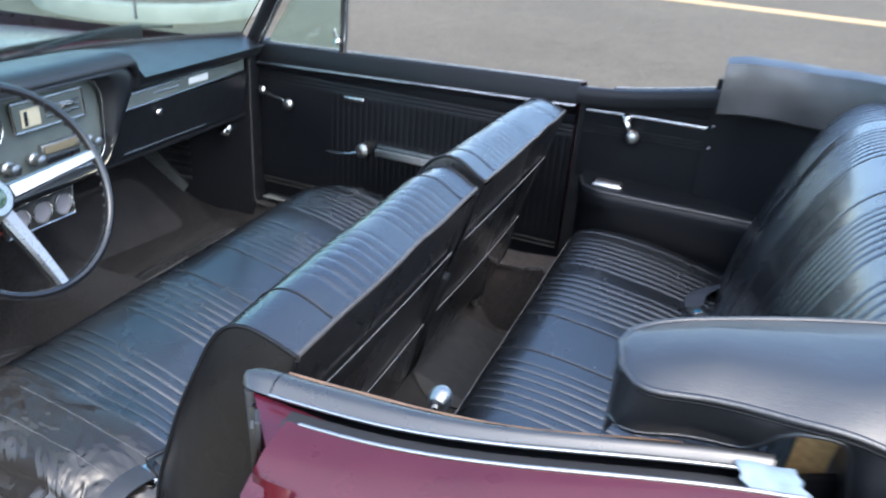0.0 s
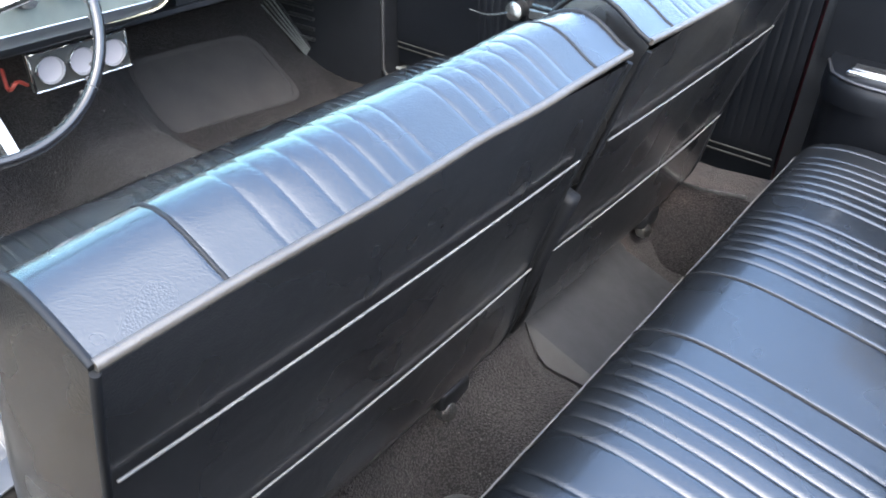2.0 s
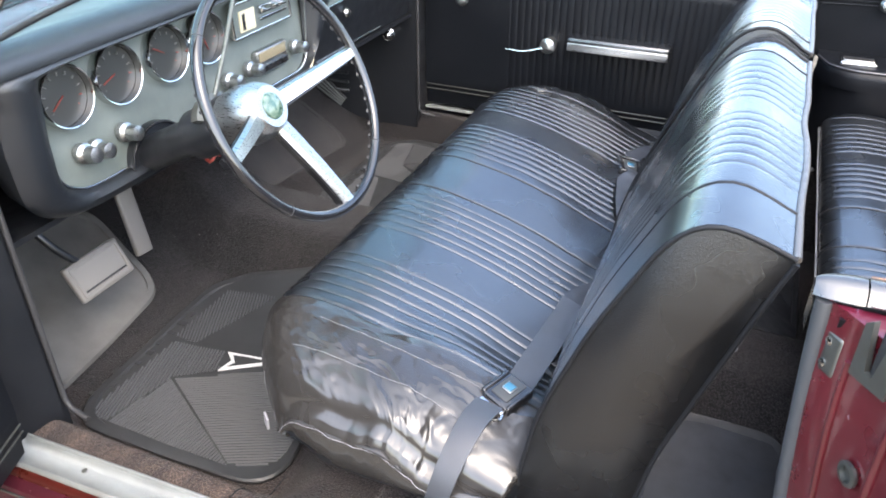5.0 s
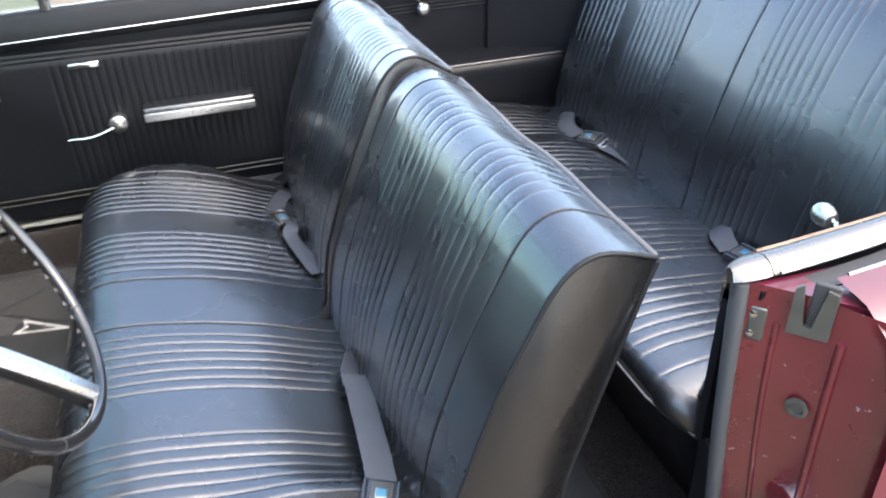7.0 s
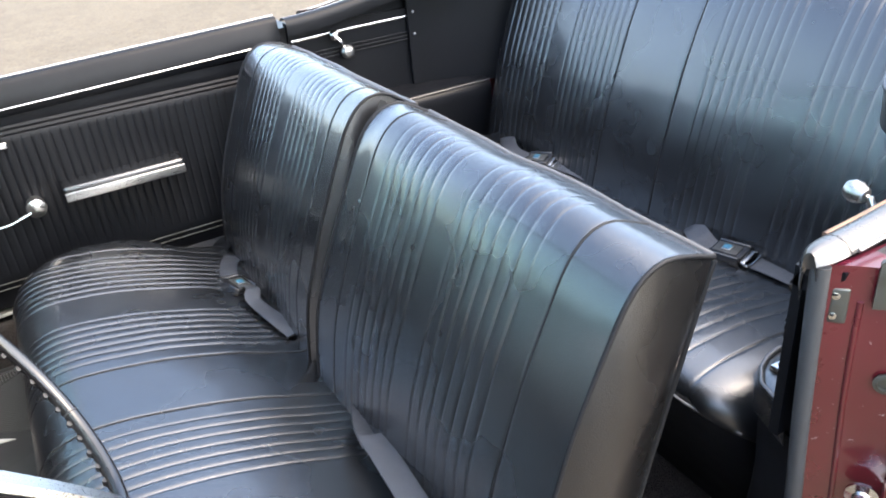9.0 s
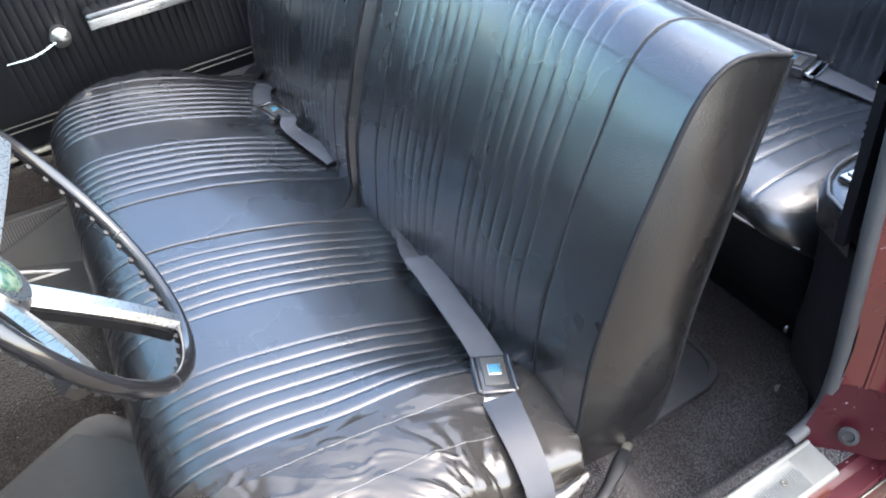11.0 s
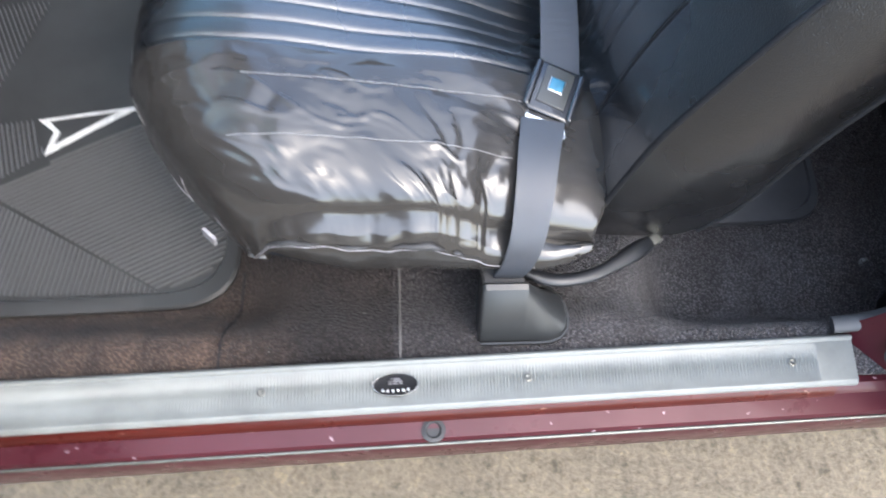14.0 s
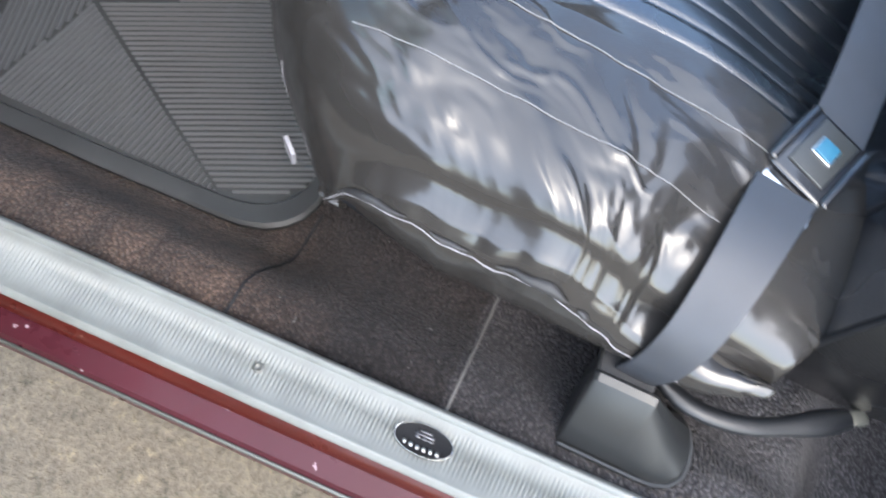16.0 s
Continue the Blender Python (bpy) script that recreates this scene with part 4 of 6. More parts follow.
def sill_plate(s):
    """The aluminium plate with its fine ribs, rolled inner edge, screws and oval badge."""
    ys = np.concatenate([np.linspace(0.803, 0.811, 6), [0.8125, 0.8138, 0.83, 0.8525, 0.8538], np.linspace(0.8555, 0.860, 4)])
    def top(y, i):
        if y < 0.8115:
            return 0.449 + 0.0045 * math.sin(math.pi * (y - 0.803) / 0.0085)
        z = 0.4505 - 0.10 * (y - 0.806)
        if 0.8135 < y < 0.853 and i % 2 and i < 576:
            z -= 0.0019
        if y > 0.8555:
            z -= 0.9 * (y - 0.8555)
        return z
    P = [[(x, sill_y(s, y, x), top(y, i)) for y in ys] for i, x in enumerate(np.linspace(-0.985, 0.118, 601))]
    plate = slab("sill_plate", P, 0.004, sill_metal, car, "ribbed aluminium door sill plate")
    for x in (0.044, -0.257, -0.547, -0.84):
        lathe("screw", [(0.0048, 0), (0.0048, 0.0010), (0.003, 0.0016), (0.0015, 0.0006)], (x, sill_y(s, 0.832, x), 0.4479), (0, 0, 1), worn_steel, plate, "screw head", 14)
    badge = lathe("badge", [(1, 0), (1, 0.0015), (0.94, 0.002), (0.9, 0.0016), (0.02, 0.0016)], (0, 0, 0), (0, 0, 1), badge_black, plate, "oval black maker's badge", 30)
    badge.matrix_local = Matrix.Translation((-0.403, sill_y(s, 0.832, -0.403), 0.4482)) @ Matrix.Rotation(radians(1.8 if s < 0 else 0), 4, "Z") @ Matrix.Diagonal((0.025, 0.0125, 1, 1))
    ring = tube("badge_rim", [(0.97 * math.cos(t), 0.97 * math.sin(t), 0.002) for t in np.linspace(0, 2 * math.pi, 40, endpoint=False)], 0.03, chrome, badge, "", 6, True, 0.04)
    ring.matrix_parent_inverse = Matrix()
    for bx, by, bw, bh in ((0.0, 0.52, 0.40, 0.14), (0.0, 0.30, 0.62, 0.16), (-0.22, 0.10, 0.16, 0.14), (0.22, 0.10, 0.16, 0.14), (0.0, 0.08, 0.2, 0.1)):
        block("badge_shape", (bx, by, 0.0022), (bw, bh, 0.001), face_pale, badge, "", 0.0)
    for k in range(6):
        block("badge_bar", (-0.55 + 0.22 * k, -0.42 - 0.10 * math.cos((k - 2.5) * 0.5), 0.0022), (0.10, 0.26, 0.001), white_mark, badge, "", 0.0)
    return plate


for s in (-1, 1):
    sill(s)


def jamb(s):
    """The door jamb with weatherstrip, plates, guide and striker, looking forwards."""
    zs = np.concatenate([[0.44], np.linspace(0.50, 1.022, 14)])
    J = []
    for z in zs:
        k = 0.034 * ssin((0.98 - z) / 0.42) - 0.045 * ssin((0.54 - z) / 0.11)
        low = 0.048 * (1 - ssin((z - 0.47) / 0.12))
        J.append([(0.120 + k, s * 0.782, z), (0.124 + k, s * 0.790, z), (0.145 + k, s * 0.812, z), (0.166 + 0.8 * k, s * 0.836, z), (0.180 + 0.4 * k, s * 0.862, z), (0.196, s * (0.893 - 0.4 * low), z), (0.215, s * (0.925 - low) - s * 0.03 * ssin((z - 0.95) / 0.08), z), (0.24, s * (0.935 - 1.1 * low) - s * 0.04 * ssin((z - 0.95) / 0.08), z)])
    jm = sheet("door_jamb", J[2:], lit_jamb_paint, car, "maroon painted door jamb")
    # foot in a darker maroon, shade put into its colour
    sheet("jamb_foot", J[:3], paint_worn, jm, "foot of the jamb, its maroon darker for shade")
    prism("jamb_top", [(0.125, s * 0.79), (0.20, s * 0.872), (0.30, s * 0.872), (0.30, s * 0.80)], "z", 0.985, 1.022, paint, jm)
    for col, rr in ((2, 0.0035), (4, 0.005)):
        tube("jamb_fold", [J[i][col] for i in range(2, len(J) - 1)], rr, lit_jamb_paint, jm, "rounded fold in the jamb", 8)
    # weatherstrip
    ws = [(0.117, 1.02), (0.124, 0.92), (0.134, 0.80), (0.147, 0.68), (0.156, 0.58), (0.156, 0.52), (0.150, 0.484), (0.130, 0.460), (0.10, 0.450)]
    tube("weatherstrip", spline([(x, s * 0.781, z) for x, z in ws], 40), 0.0105, seal_rubber, jm, "dark grey rubber weatherstrip", 10, squash=0.8)
    lathe("striker_socket", [(0.012, 0), (0.012, 0.003), (0.008, 0.004), (0.007, -0.002), (0.002, -0.002)], (0.169, s * 0.842, 0.886), (-0.86, s * 0.5, 0), worn_steel, jm, "metal striker socket", 18)
    lathe("jamb_bolt", [(0.013, 0), (0.013, 0.004), (0.008, 0.005), (0.006, 0.001), (0.001, 0.001)], (0.150, s * 0.828, 0.475), (-0.8, s * 0.3, 0.5), rubber, jm, "dark rubber plug", 16)
    a = math.atan2(-0.5 * s, 0.86)
    q = Matrix.Rotation(radians(-38 * s), 3, "Z")
    pl = block("striker_plate", (0.133, s * 0.797, 0.975), (0.006, 0.018, 0.042), worn_steel, jm, "small zinc plate", 0.003, q)
    for dz in (-0.012, 0.012):
        lathe("screw", [(0.004, 0), (0.004, 0.002), (0.001, 0.003)], (0.129, s * 0.795, 0.975 + dz), (-0.8, s * 0.6, 0), chrome, pl, "", 10)
    # window slot guide
    notch = [(-0.019, 0.032), (-0.020, -0.022), (0.019, -0.024), (0.019, 0.028), (0.012, 0.034), (0.005, -0.012), (-0.003, -0.012), (-0.009, 0.034)]
    pts = [Vector((0.158, s * 0.838, 1.004)) + q @ Vector((dx, -s * a, h)) for dx in (-0.003, 0.003) for a, h in notch]
    mesh_ob("window_guide", pts, [tuple(range(8)), tuple(range(8, 16))] + [(i, (i + 1) % 8, 8 + (i + 1) % 8, 8 + i) for i in range(8)], worn_steel, jm, "worn steel window guide with a notch", False)
    block("window_guide_slot", (0.166, s * 0.842, 1.012), (0.006, 0.024, 0.060), rubber, jm, "dark slot", 0.002, q)
    lathe("lock_striker", [(0.018, 0), (0.018, 0.004), (0.010, 0.006), (0.009, 0.03), (0.014, 0.032), (0.012, 0.038), (0.003, 0.04)], (0.172, s * 0.845, 0.725), (-0.86, s * 0.5, 0), chrome, jm, "chrome lock striker", 18)


def quarter(s):
    """Rear quarter: painted outside, jamb face, padded cap rail, chrome strips and inner panels."""
    rise, taper = (0.055, 0.074) if s < 0 else (0.088, 0.065)
    top = lambda x: 1.030 + rise * ssin((x - 0.10) / 0.66)
    tp = lambda x: taper * ssin((x - 0.25) / 0.55)
    # outer skin
    prof = [(0.826, 0.0), (0.866, -0.006), (0.905, -0.03), (0.935, -0.12), (0.938, -0.30), (0.912, -0.50), (0.868, -0.66)]
    xs = np.linspace(0.21, 2.05, 40)
    P = [[(x - 0.02 * ssin((0.3 - x) / 0.1), s * (y - tp(x) * (1 if dz > -0.04 else 0.3)), top(x) + dz - 0.12 * ssin((x - 0.9) / 1.1) if dz > -0.5 else 0.39 + 0.0 * dz) for y, dz in prof] for x in xs]
    sheet("quarter_panel", P, paint, car, "maroon rear quarter panel")
    if s < 0:
        jamb(s)
    else:
        prism("shut_line_filler", [(0.112, 0.812), (0.150, 0.812), (0.150, 0.925), (0.112, 0.925)], "z", 0.30, 1.005, black_metal, car, "dark shut line behind the door")
    # cap rail and chrome
    wide = lambda x: (0.9 - 0.42 * ssin((x - 0.22) / 0.24)) if s < 0 else 1.25
    cap = [(-0.040, -0.035), (-0.042, -0.012), (-0.040, 0.000), (-0.034, 0.0065), (-0.022, 0.009), (-0.010, 0.006), (0.0, -0.004)]
    rail_row = lambda x, k=1.0: [(x, s * (0.793 + y * wide(x) * k - 0.016 * (1 - k) - tp(x)), top(x) + dz - 0.006 * (1 - k)) for y, dz in cap]
    r = sheet("cap_rail", [rail_row(x) for x in np.linspace(0.1475 if s < 0 else 0.112, 0.64, 24)], cap_metal if s < 0 else vinyl_panel, car, "smooth bright metal cap rail" if s < 0 else "smooth dark padded cap rail")
    if s < 0:
        nose = [rail_row(0.146 - 0.040 * q, math.sqrt(max(0.06, 1 - (0.93 * q) ** 2.6))) for q in np.linspace(0, 1, 9)]
        sheet("rail_end", nose + [[(p[0] + 0.004, p[1], p[2] - 0.02) for p in nose[-1]]], cap_metal, r, "separate rounded end piece of the cap rail")
        tube("tan_inner_edge", [(x, s * (0.793 - 0.0385 * wide(x) - tp(x)), top(x) + 0.0025) for x in np.linspace(0.15, 0.56, 24)], 0.0034, tan_edge, r, "tan inner edge", 8)
        lathe("rail_tip", [(0.002, -0.010), (0.010, -0.009), (0.014, 0.0), (0.014, 0.03), (0.012, 0.05)], (0.122, s * 0.770, 1.014), (1, 0, 0.05), black_metal, r, "dark hollow end below the rail", 14)
    tube("chrome_strip", [(x, s * (0.797 - tp(x)), top(x) + 0.001) for x in np.linspace(0.150 if s < 0 else 0.118, 0.62, 20)], 0.0022, brushed, r, "chrome window reveal strip", 8)
    slab("window_slot", [[(x, s * (y - tp(x)), top(x) - 0.010) for y in (0.798, 0.824)] for x in np.linspace(0.17, 0.66, 12)], 0.02, rubber, car, "dark rubber window slot")
    tube("outer_bead", [(x, s * (0.826 - tp(x)), top(x) + 0.001) for x in np.linspace(0.205, 0.9, 30)], 0.0022, brushed, car, "bright outer bead", 8)
    if s < 0:
        T = [[(x + 0.012 * noise.noise(Vector((q * 5, 1, 0))) - 0.02 * q, s * (0.842 - 0.046 * q - tp(x)), top(x) + 0.004 - 0.03 * (1 - q) ** 2 + 0.003 * noise.noise(Vector((x * 40, q * 7, 4)))) for q in np.linspace(0, 1, 12)] for x in np.linspace(0.628, 0.678, 12)]
        slab("tape_patch", T, 0.0015, blue_tape, car, "pale blue tape over the end of the rail")
    # inner side: upper panel, armrest shelf, wheelhouse panel
    yq = 0.80 if s > 0 else 0.745
    up = [[(x, s * (yq - 0.02 * ssin((x - 0.2) / 0.3)), z) for z in np.linspace(0.77, 1.0, 9)] for x in np.linspace(0.13, 0.50, 12)]
    inner = slab("inner_quarter_panel", up, (0, s * 0.012, 0), vinyl_panel, car, "black vinyl quarter trim panel")
    for z, rr in ((0.968, 0.0035), (0.925, 0.0022), (0.915, 0.0022), (0.905, 0.0022)):
        tube("trim_line", [(x, s * (yq - 0.003 - 0.02 * ssin((x - 0.2) / 0.3)), z + 0.03 * (x - 0.13)) for x in np.linspace(0.135, 0.49, 10)], rr, chrome if rr > 0.003 else vinyl_panel, inner, "bright trim line" if rr > 0.003 else "", 6)
    face = [[(x, s * (yq - 0.004 + (0.030 * ssin((z - 0.98) / 0.03) - tp(x) * ssin((z - 0.98) / 0.03) * 0.9 if s < 0 else 0.0)), z) for z in (0.975, 0.99, 1.005, top(x) - 0.016)] for x in np.linspace(0.13, 0.62, 10)]
    slab("rail_face", face, (0, s * 0.03, 0), vinyl_panel, car)
    shelf = []
    for x in np.linspace(0.155, 0.66, 22):
        yi = 0.652 + 0.10 * (1 - math.sqrt(max(0, 1 - max(0, (0.255 - x) / 0.10) ** 2)))
        shelf.append([(x, s * yi, 0.735), (x, s * (yi - 0.004), 0.765), (x, s * (yi + 0.006), 0.782), (x, s * (yi + 0.03), 0.788), (x, s * 0.80, 0.786)])
    arm = sheet("rear_armrest", shelf, vinyl if s < 0 else vinyl_panel, car, "black vinyl rear armrest shelf")
    tube("welt", [(r2[2][0], r2[2][1], r2[2][2] + 0.001) for r2 in shelf], 0.0035, vinyl_boot, arm)
    ash = block("ashtray", (0.245, s * 0.705, 0.790), (0.085, 0.045, 0.014), chrome, arm, "chrome ashtray lid", 0.005)
    block("ashtray_lid", (0.245, s * 0.705, 0.7985), (0.07, 0.032, 0.004), brushed, ash, "", 0.0015)
    wall_p = []
    for x in np.linspace(0.155, 0.66, 16):
        yi = 0.655 + 0.12 * (1 - math.sqrt(max(0, 1 - max(0, (0.275 - x) / 0.12) ** 2)))
        wall_p.append([(x + 0.10 * (1 - ssin((z - 0.262) / 0.26)) * (0.66 - x) / 0.5, s * (yi + 0.004 * math.sin(k)), z) for k, z in enumerate(np.linspace(0.262, 0.745, 12))])
    wh = slab("wheelhouse_panel", wall_p, (0, s * 0.015, 0), vinyl_panel, car, "black wheelhouse trim panel")
    for bx, bz in ((0.206, 0.506), (0.24, 0.33)):
        lathe("trim_screw", [(0.007, 0), (0.006, 0.004), (0.001, 0.006)], (bx, s * (0.668 if bx < 0.22 else 0.655), bz), (-0.3, -s, 0), brushed, wh, "bright screw", 12)
    board = [[(x, s * (0.765 - 0.13 * ssin((x - 0.47) / 0.35)), z) for z in (0.775, 0.9, 1.0, 1.115 if s > 0 else 1.05)] for x in np.linspace(0.47, 0.86, 10)]
    bd = slab("top_well_board", board, (0, s * 0.01, 0), vinyl_panel, car, "black board beside the folded top")
    for bz in (1.04, 0.99, 0.93):
        lathe("trim_screw", [(0.004, 0), (0.003, 0.003), (0.001, 0.004)], (0.485, s * 0.762, bz), (0, -s, 0), brushed, bd, "bright screw", 8)
    # window crank
    pv = (0.255, s * (yq - 0.01), 0.965) if s > 0 else (0.30, s * (yq - 0.005), 0.965)
    kn = (0.280, s * 0.776, 0.918) if s > 0 else (0.304, s * 0.696, 1.011)
    crank(pv, kn, s, car, 1.0 if s > 0 else 0.74)


def crank(pivot, knob, s, parent, size=1.0):
    c = lathe("window_crank", [(0.014, 0), (0.015, 0.008), (0.010, 0.014), (0.004, 0.016)], pivot, (0, -s, 0), chrome, parent, "chrome window crank", 16)
    a = spline([(pivot[0], pivot[1] - s * 0.012, pivot[2]), ((pivot[0] * 0.5 + knob[0] * 0.5), pivot[1] - s * 0.022, (pivot[2] + knob[2]) / 2 + 0.004), (knob[0], knob[1] + s * 0.012, knob[2])], 10)
    tube("crank_arm", a, np.linspace(0.009, 0.006, 10), chrome, c, "", 10, squash=0.55)
    lathe("crank_knob", [(r * size, h) for r, h in ((0.005, -0.012), (0.013, -0.008), (0.018, 0.002), (0.018, 0.010), (0.012, 0.017), (0.003, 0.019))], knob, (0, -s, 0.15), brushed, c, "bright metal knob", 20)


for s in (-1, 1):
    quarter(s)


# ---- doors ----
def door(s):
    """A door with its padded top, pleated panel, armrest, lever and crank, built closed."""
    d = thing("car_door", "closed passenger door with pleated black vinyl panel" if s > 0 else "open driver door, maroon outside with black vinyl panel", "car door", "car doors")
    yp = 0.808
    lines = span_lines(-0.70, 0.085, 38)
    xs = groove_samples(lines, -0.985, 0.105, 0.01)
    zs = [0.46, 0.50, 0.545, 0.55, 0.57, 0.70, 0.82, 0.868, 0.880, 0.886, 0.892, 0.898, 0.904, 0.910, 0.916, 0.930, 0.945]
    P = []
    for x in xs:
        row = []
        for z in zs:
            k = 1.0 if 0.552 < z < 0.875 else 0.0
            g2 = groove(x, lines, 0.0014) * k
            for gz in (0.886, 0.898, 0.910):
                if abs(z - gz) < 0.001:
                    g2 -= 0.003
            row.append((x, s * (yp - g2 + 0.012 * ssin((0.56 - z) / 0.1)), z))
        P.append(row)
    panel = slab("door_panel", P, (0, s * 0.03, 0), vinyl_panel, d, "black vinyl door panel with fine vertical pleats")
    topz = lambda x: 1.012 + 0.026 * (x + 0.65) / 0.77
    prof = [(0.800, -0.082), (0.793, -0.076), (0.789, -0.066), (0.788, -0.054), (0.795, -0.035), (0.800, -0.012), (0.806, -0.002), (0.815, 0.0), (0.826, -0.004)]
    Q = [[(x, s * y, topz(x) + dz) for y, dz in prof] for x in np.linspace(-0.985, 0.107, 24)]
    sheet("door_top_pad", Q, vinyl_panel, d, "smooth black padded door top")
    tube("chrome_strip", [(x, s * 0.7885, topz(x) - 0.062) for x in np.linspace(-0.98, 0.105, 24)], 0.0036, chrome, d, "long chrome strip", 8, squash=0.7)
    tube("window_bead", [(x, s * 0.824, topz(x) + 0.001) for x in np.linspace(-0.98, 0.105, 24)], 0.0028, brushed, d, "bright window bead", 8)
    outer = [(0.828, -0.003), (0.862, -0.006), (0.90, -0.03), (0.935, -0.13), (0.944, -0.32), (0.93, -0.50), (0.905, -0.58)]
    sheet("door_skin", [[(x, s * y, topz(x) + dz) for y, dz in outer] for x in np.linspace(-0.99, 0.11, 24)], paint, d, "maroon outer door skin")
    sheet("door_end", [[(0.109, s * y, z) for y in (0.81, 0.87, 0.92)] for z in (0.47, 0.7, 0.97)], paint, d)
    # armrest pad with chrome face
    a = block("armrest", (-0.36, s * 0.772, 0.742), (0.29, 0.07, 0.026), vinyl, d, "black armrest pad", 0.008)
    block("armrest_trim", (-0.36, s * 0.7335, 0.731), (0.285, 0.006, 0.022), brushed, a, "brushed metal face", 0.002)
    r = lathe("door_lever", [(0.020, -0.03), (0.020, 0.0), (0.024, 0.008), (0.023, 0.016), (0.012, 0.022), (0.003, 0.023)], (-0.571, s * 0.785, 0.712), (0, -s, 0), brushed, d, "chrome inside door lever", 22)
    tube("lever_arm", spline([(-0.585, s * 0.770, 0.707), (-0.64, s * 0.765, 0.692), (-0.70, s * 0.77, 0.690)], 12), np.linspace(0.010, 0.005, 12), chrome, r, "", 10, squash=0.5)
    block("lock_plate", (-0.62, s * 0.804, 0.868), (0.075, 0.012, 0.016), chrome, d, "small chrome plate", 0.004)
    crank((-0.965, s * 0.795, 0.846), (-0.838, s * 0.758, 0.825), s, d)
    if s < 0:
        lathe("lock_button", [(0.004, 0), (0.004, 0.04), (0.011, 0.046), (0.011, 0.052), (0.002, 0.055)], (0.06, s * 0.815, 1.03), (0, 0, 1), chrome, d, "chrome lock button", 14)
    for z in (0.515, 0.53):
        tube("trim_line", [(x, s * (yp - 0.004), z) for x in (-0.98, -0.4, 0.10)], 0.0018, worn_steel, d, "", 6)
    # vent window
    v = tube("vent_post", [(-0.665, s * 0.815, 0.99), (-0.660, s * 0.815, 1.08), (-0.648, s * 0.80, 1.30)], 0.0085, chrome, d, "chrome vent window post", 10)
    tube("vent_rubber", [(-0.678, s * 0.815, 0.99), (-0.674, s * 0.815, 1.08), (-0.664, s * 0.80, 1.30)], 0.006, rubber, d, "", 8)
    lathe("vent_latch", [(0.004, -0.01), (0.010, 0), (0.011, 0.016), (0.005, 0.022)], (-0.675, s * 0.800, 1.045), (0, -s, 0.2), chrome, d, "chrome vent latch", 12)
    tube("latch_tail", [(-0.675, s * 0.792, 1.05), (-0.682, s * 0.786, 1.07), (-0.686, s * 0.785, 1.085)], 0.005, chrome, d, "", 8)
    pane = mesh_ob("vent_pane", [(-0.95, s * 0.816, 1.01), (-0.68, s * 0.816, 1.02), (-0.664, s * 0.80, 1.30), (-0.76, s * 0.80, 1.30), (-0.95, s * 0.819, 1.01), (-0.68, s * 0.819, 1.02), (-0.664, s * 0.803, 1.30), (-0.76, s * 0.803, 1.30)],
                   [(0, 1, 2, 3), (4, 5, 6, 7), (0, 1, 5, 4), (1, 2, 6, 5), (2, 3, 7, 6), (3, 0, 4, 7)], glass, d, "clear vent glass", False)
    pane.visible_shadow = False
    return d


pass_door = door(1)
drv_door = door(-1)
# the driver door stands wide open on its front hinges
hinge = Vector((-1.0, -0.87, 0))
drv_door.matrix_world = Matrix.Translation(hinge) @ Matrix.Rotation(radians(-70), 4, "Z") @ Matrix.Translation(-hinge)


# ---- cowl, windscreen, pillars, hood ----
for s in (-1, 1):
    kick = [[(x, s * (0.745 - 0.05 * ssin((-1.1 - x) / 0.3)), z) for z in np.linspace(0.30, 0.95, 8)] for x in np.linspace(-1.45, -0.99, 10)]
    k = slab("kick_panel", kick, (0, s * 0.05, 0), black_metal, car, "black kick panel with louvred vent")
    for i in range(6):
        z = 0.655 - 0.030 * i
        tube("vent_slat", [(-1.39 + 0.027 * i, s * 0.690, z), (-1.22, s * 0.706, z - 0.004)], 0.006, grey_plastic, k, "black louvre", 6)
    for i in range(5):
        o = 0.013 * i
        tube("vent_fin", [(-1.425 + o, s * 0.684, 0.566 + o), (-1.245 + 0.4 * o, s * 0.690, 0.452 + 0.5 * o)], 0.0026, sill_metal if i < 4 else black_metal, k, "bright vent fin", 6)
    lathe("vent_knob", [(0.020, -0.03), (0.020, -0.008), (0.010, -0.004), (0.012, 0.008), (0.009, 0.018), (0.002, 0.020)], (-1.075, s * 0.722, 0.70), (0.5, -s, 0.1), chrome, k, "round chrome vent knob", 18)
    hp = [[(x, s * y, z) for x, y in ((-1.0, 0.752), (-0.985, 0.758), (-0.99, 0.80), (-1.0, 0.90))] for z in np.linspace(0.42, 1.0, 8)]
    slab("hinge_pillar", hp, (-0.05, 0, 0), black_metal, car, "black front door pillar")
    tube("pillar_edge", [(-0.984, s * 0.748, z) for z in np.linspace(0.95, 0.46, 12)] + [(-0.972, s * 0.750, 0.445), (-0.93, s * 0.755, 0.440)], 0.005, rubber, car, "", 8)
    # windscreen pillar, leaning back
    base, tip = Vector((-1.0, s * 0.80, 1.0)), Vector((-0.66, s * 0.66, 1.46))
    path = [tuple(base.lerp(tip, t)) for t in np.linspace(0, 1, 12)]
    tube("windscreen_pillar", path, 0.030, black_metal, car, "black windscreen pillar", 12, squash=0.7)
    tube("pillar_trim", [(p[0] + 0.028, p[1] - s * 0.012, p[2] + 0.004) for p in path], 0.006, chrome, car, "chrome pillar trim", 8)
hdr = [(-0.66, y, 1.46 + 0.03 * (1 - (y / 0.66) ** 2)) for y in np.linspace(-0.66, 0.66, 16)]
tube("windscreen_header", hdr, 0.028, black_metal, car, "black windscreen header", 12)
ws = []
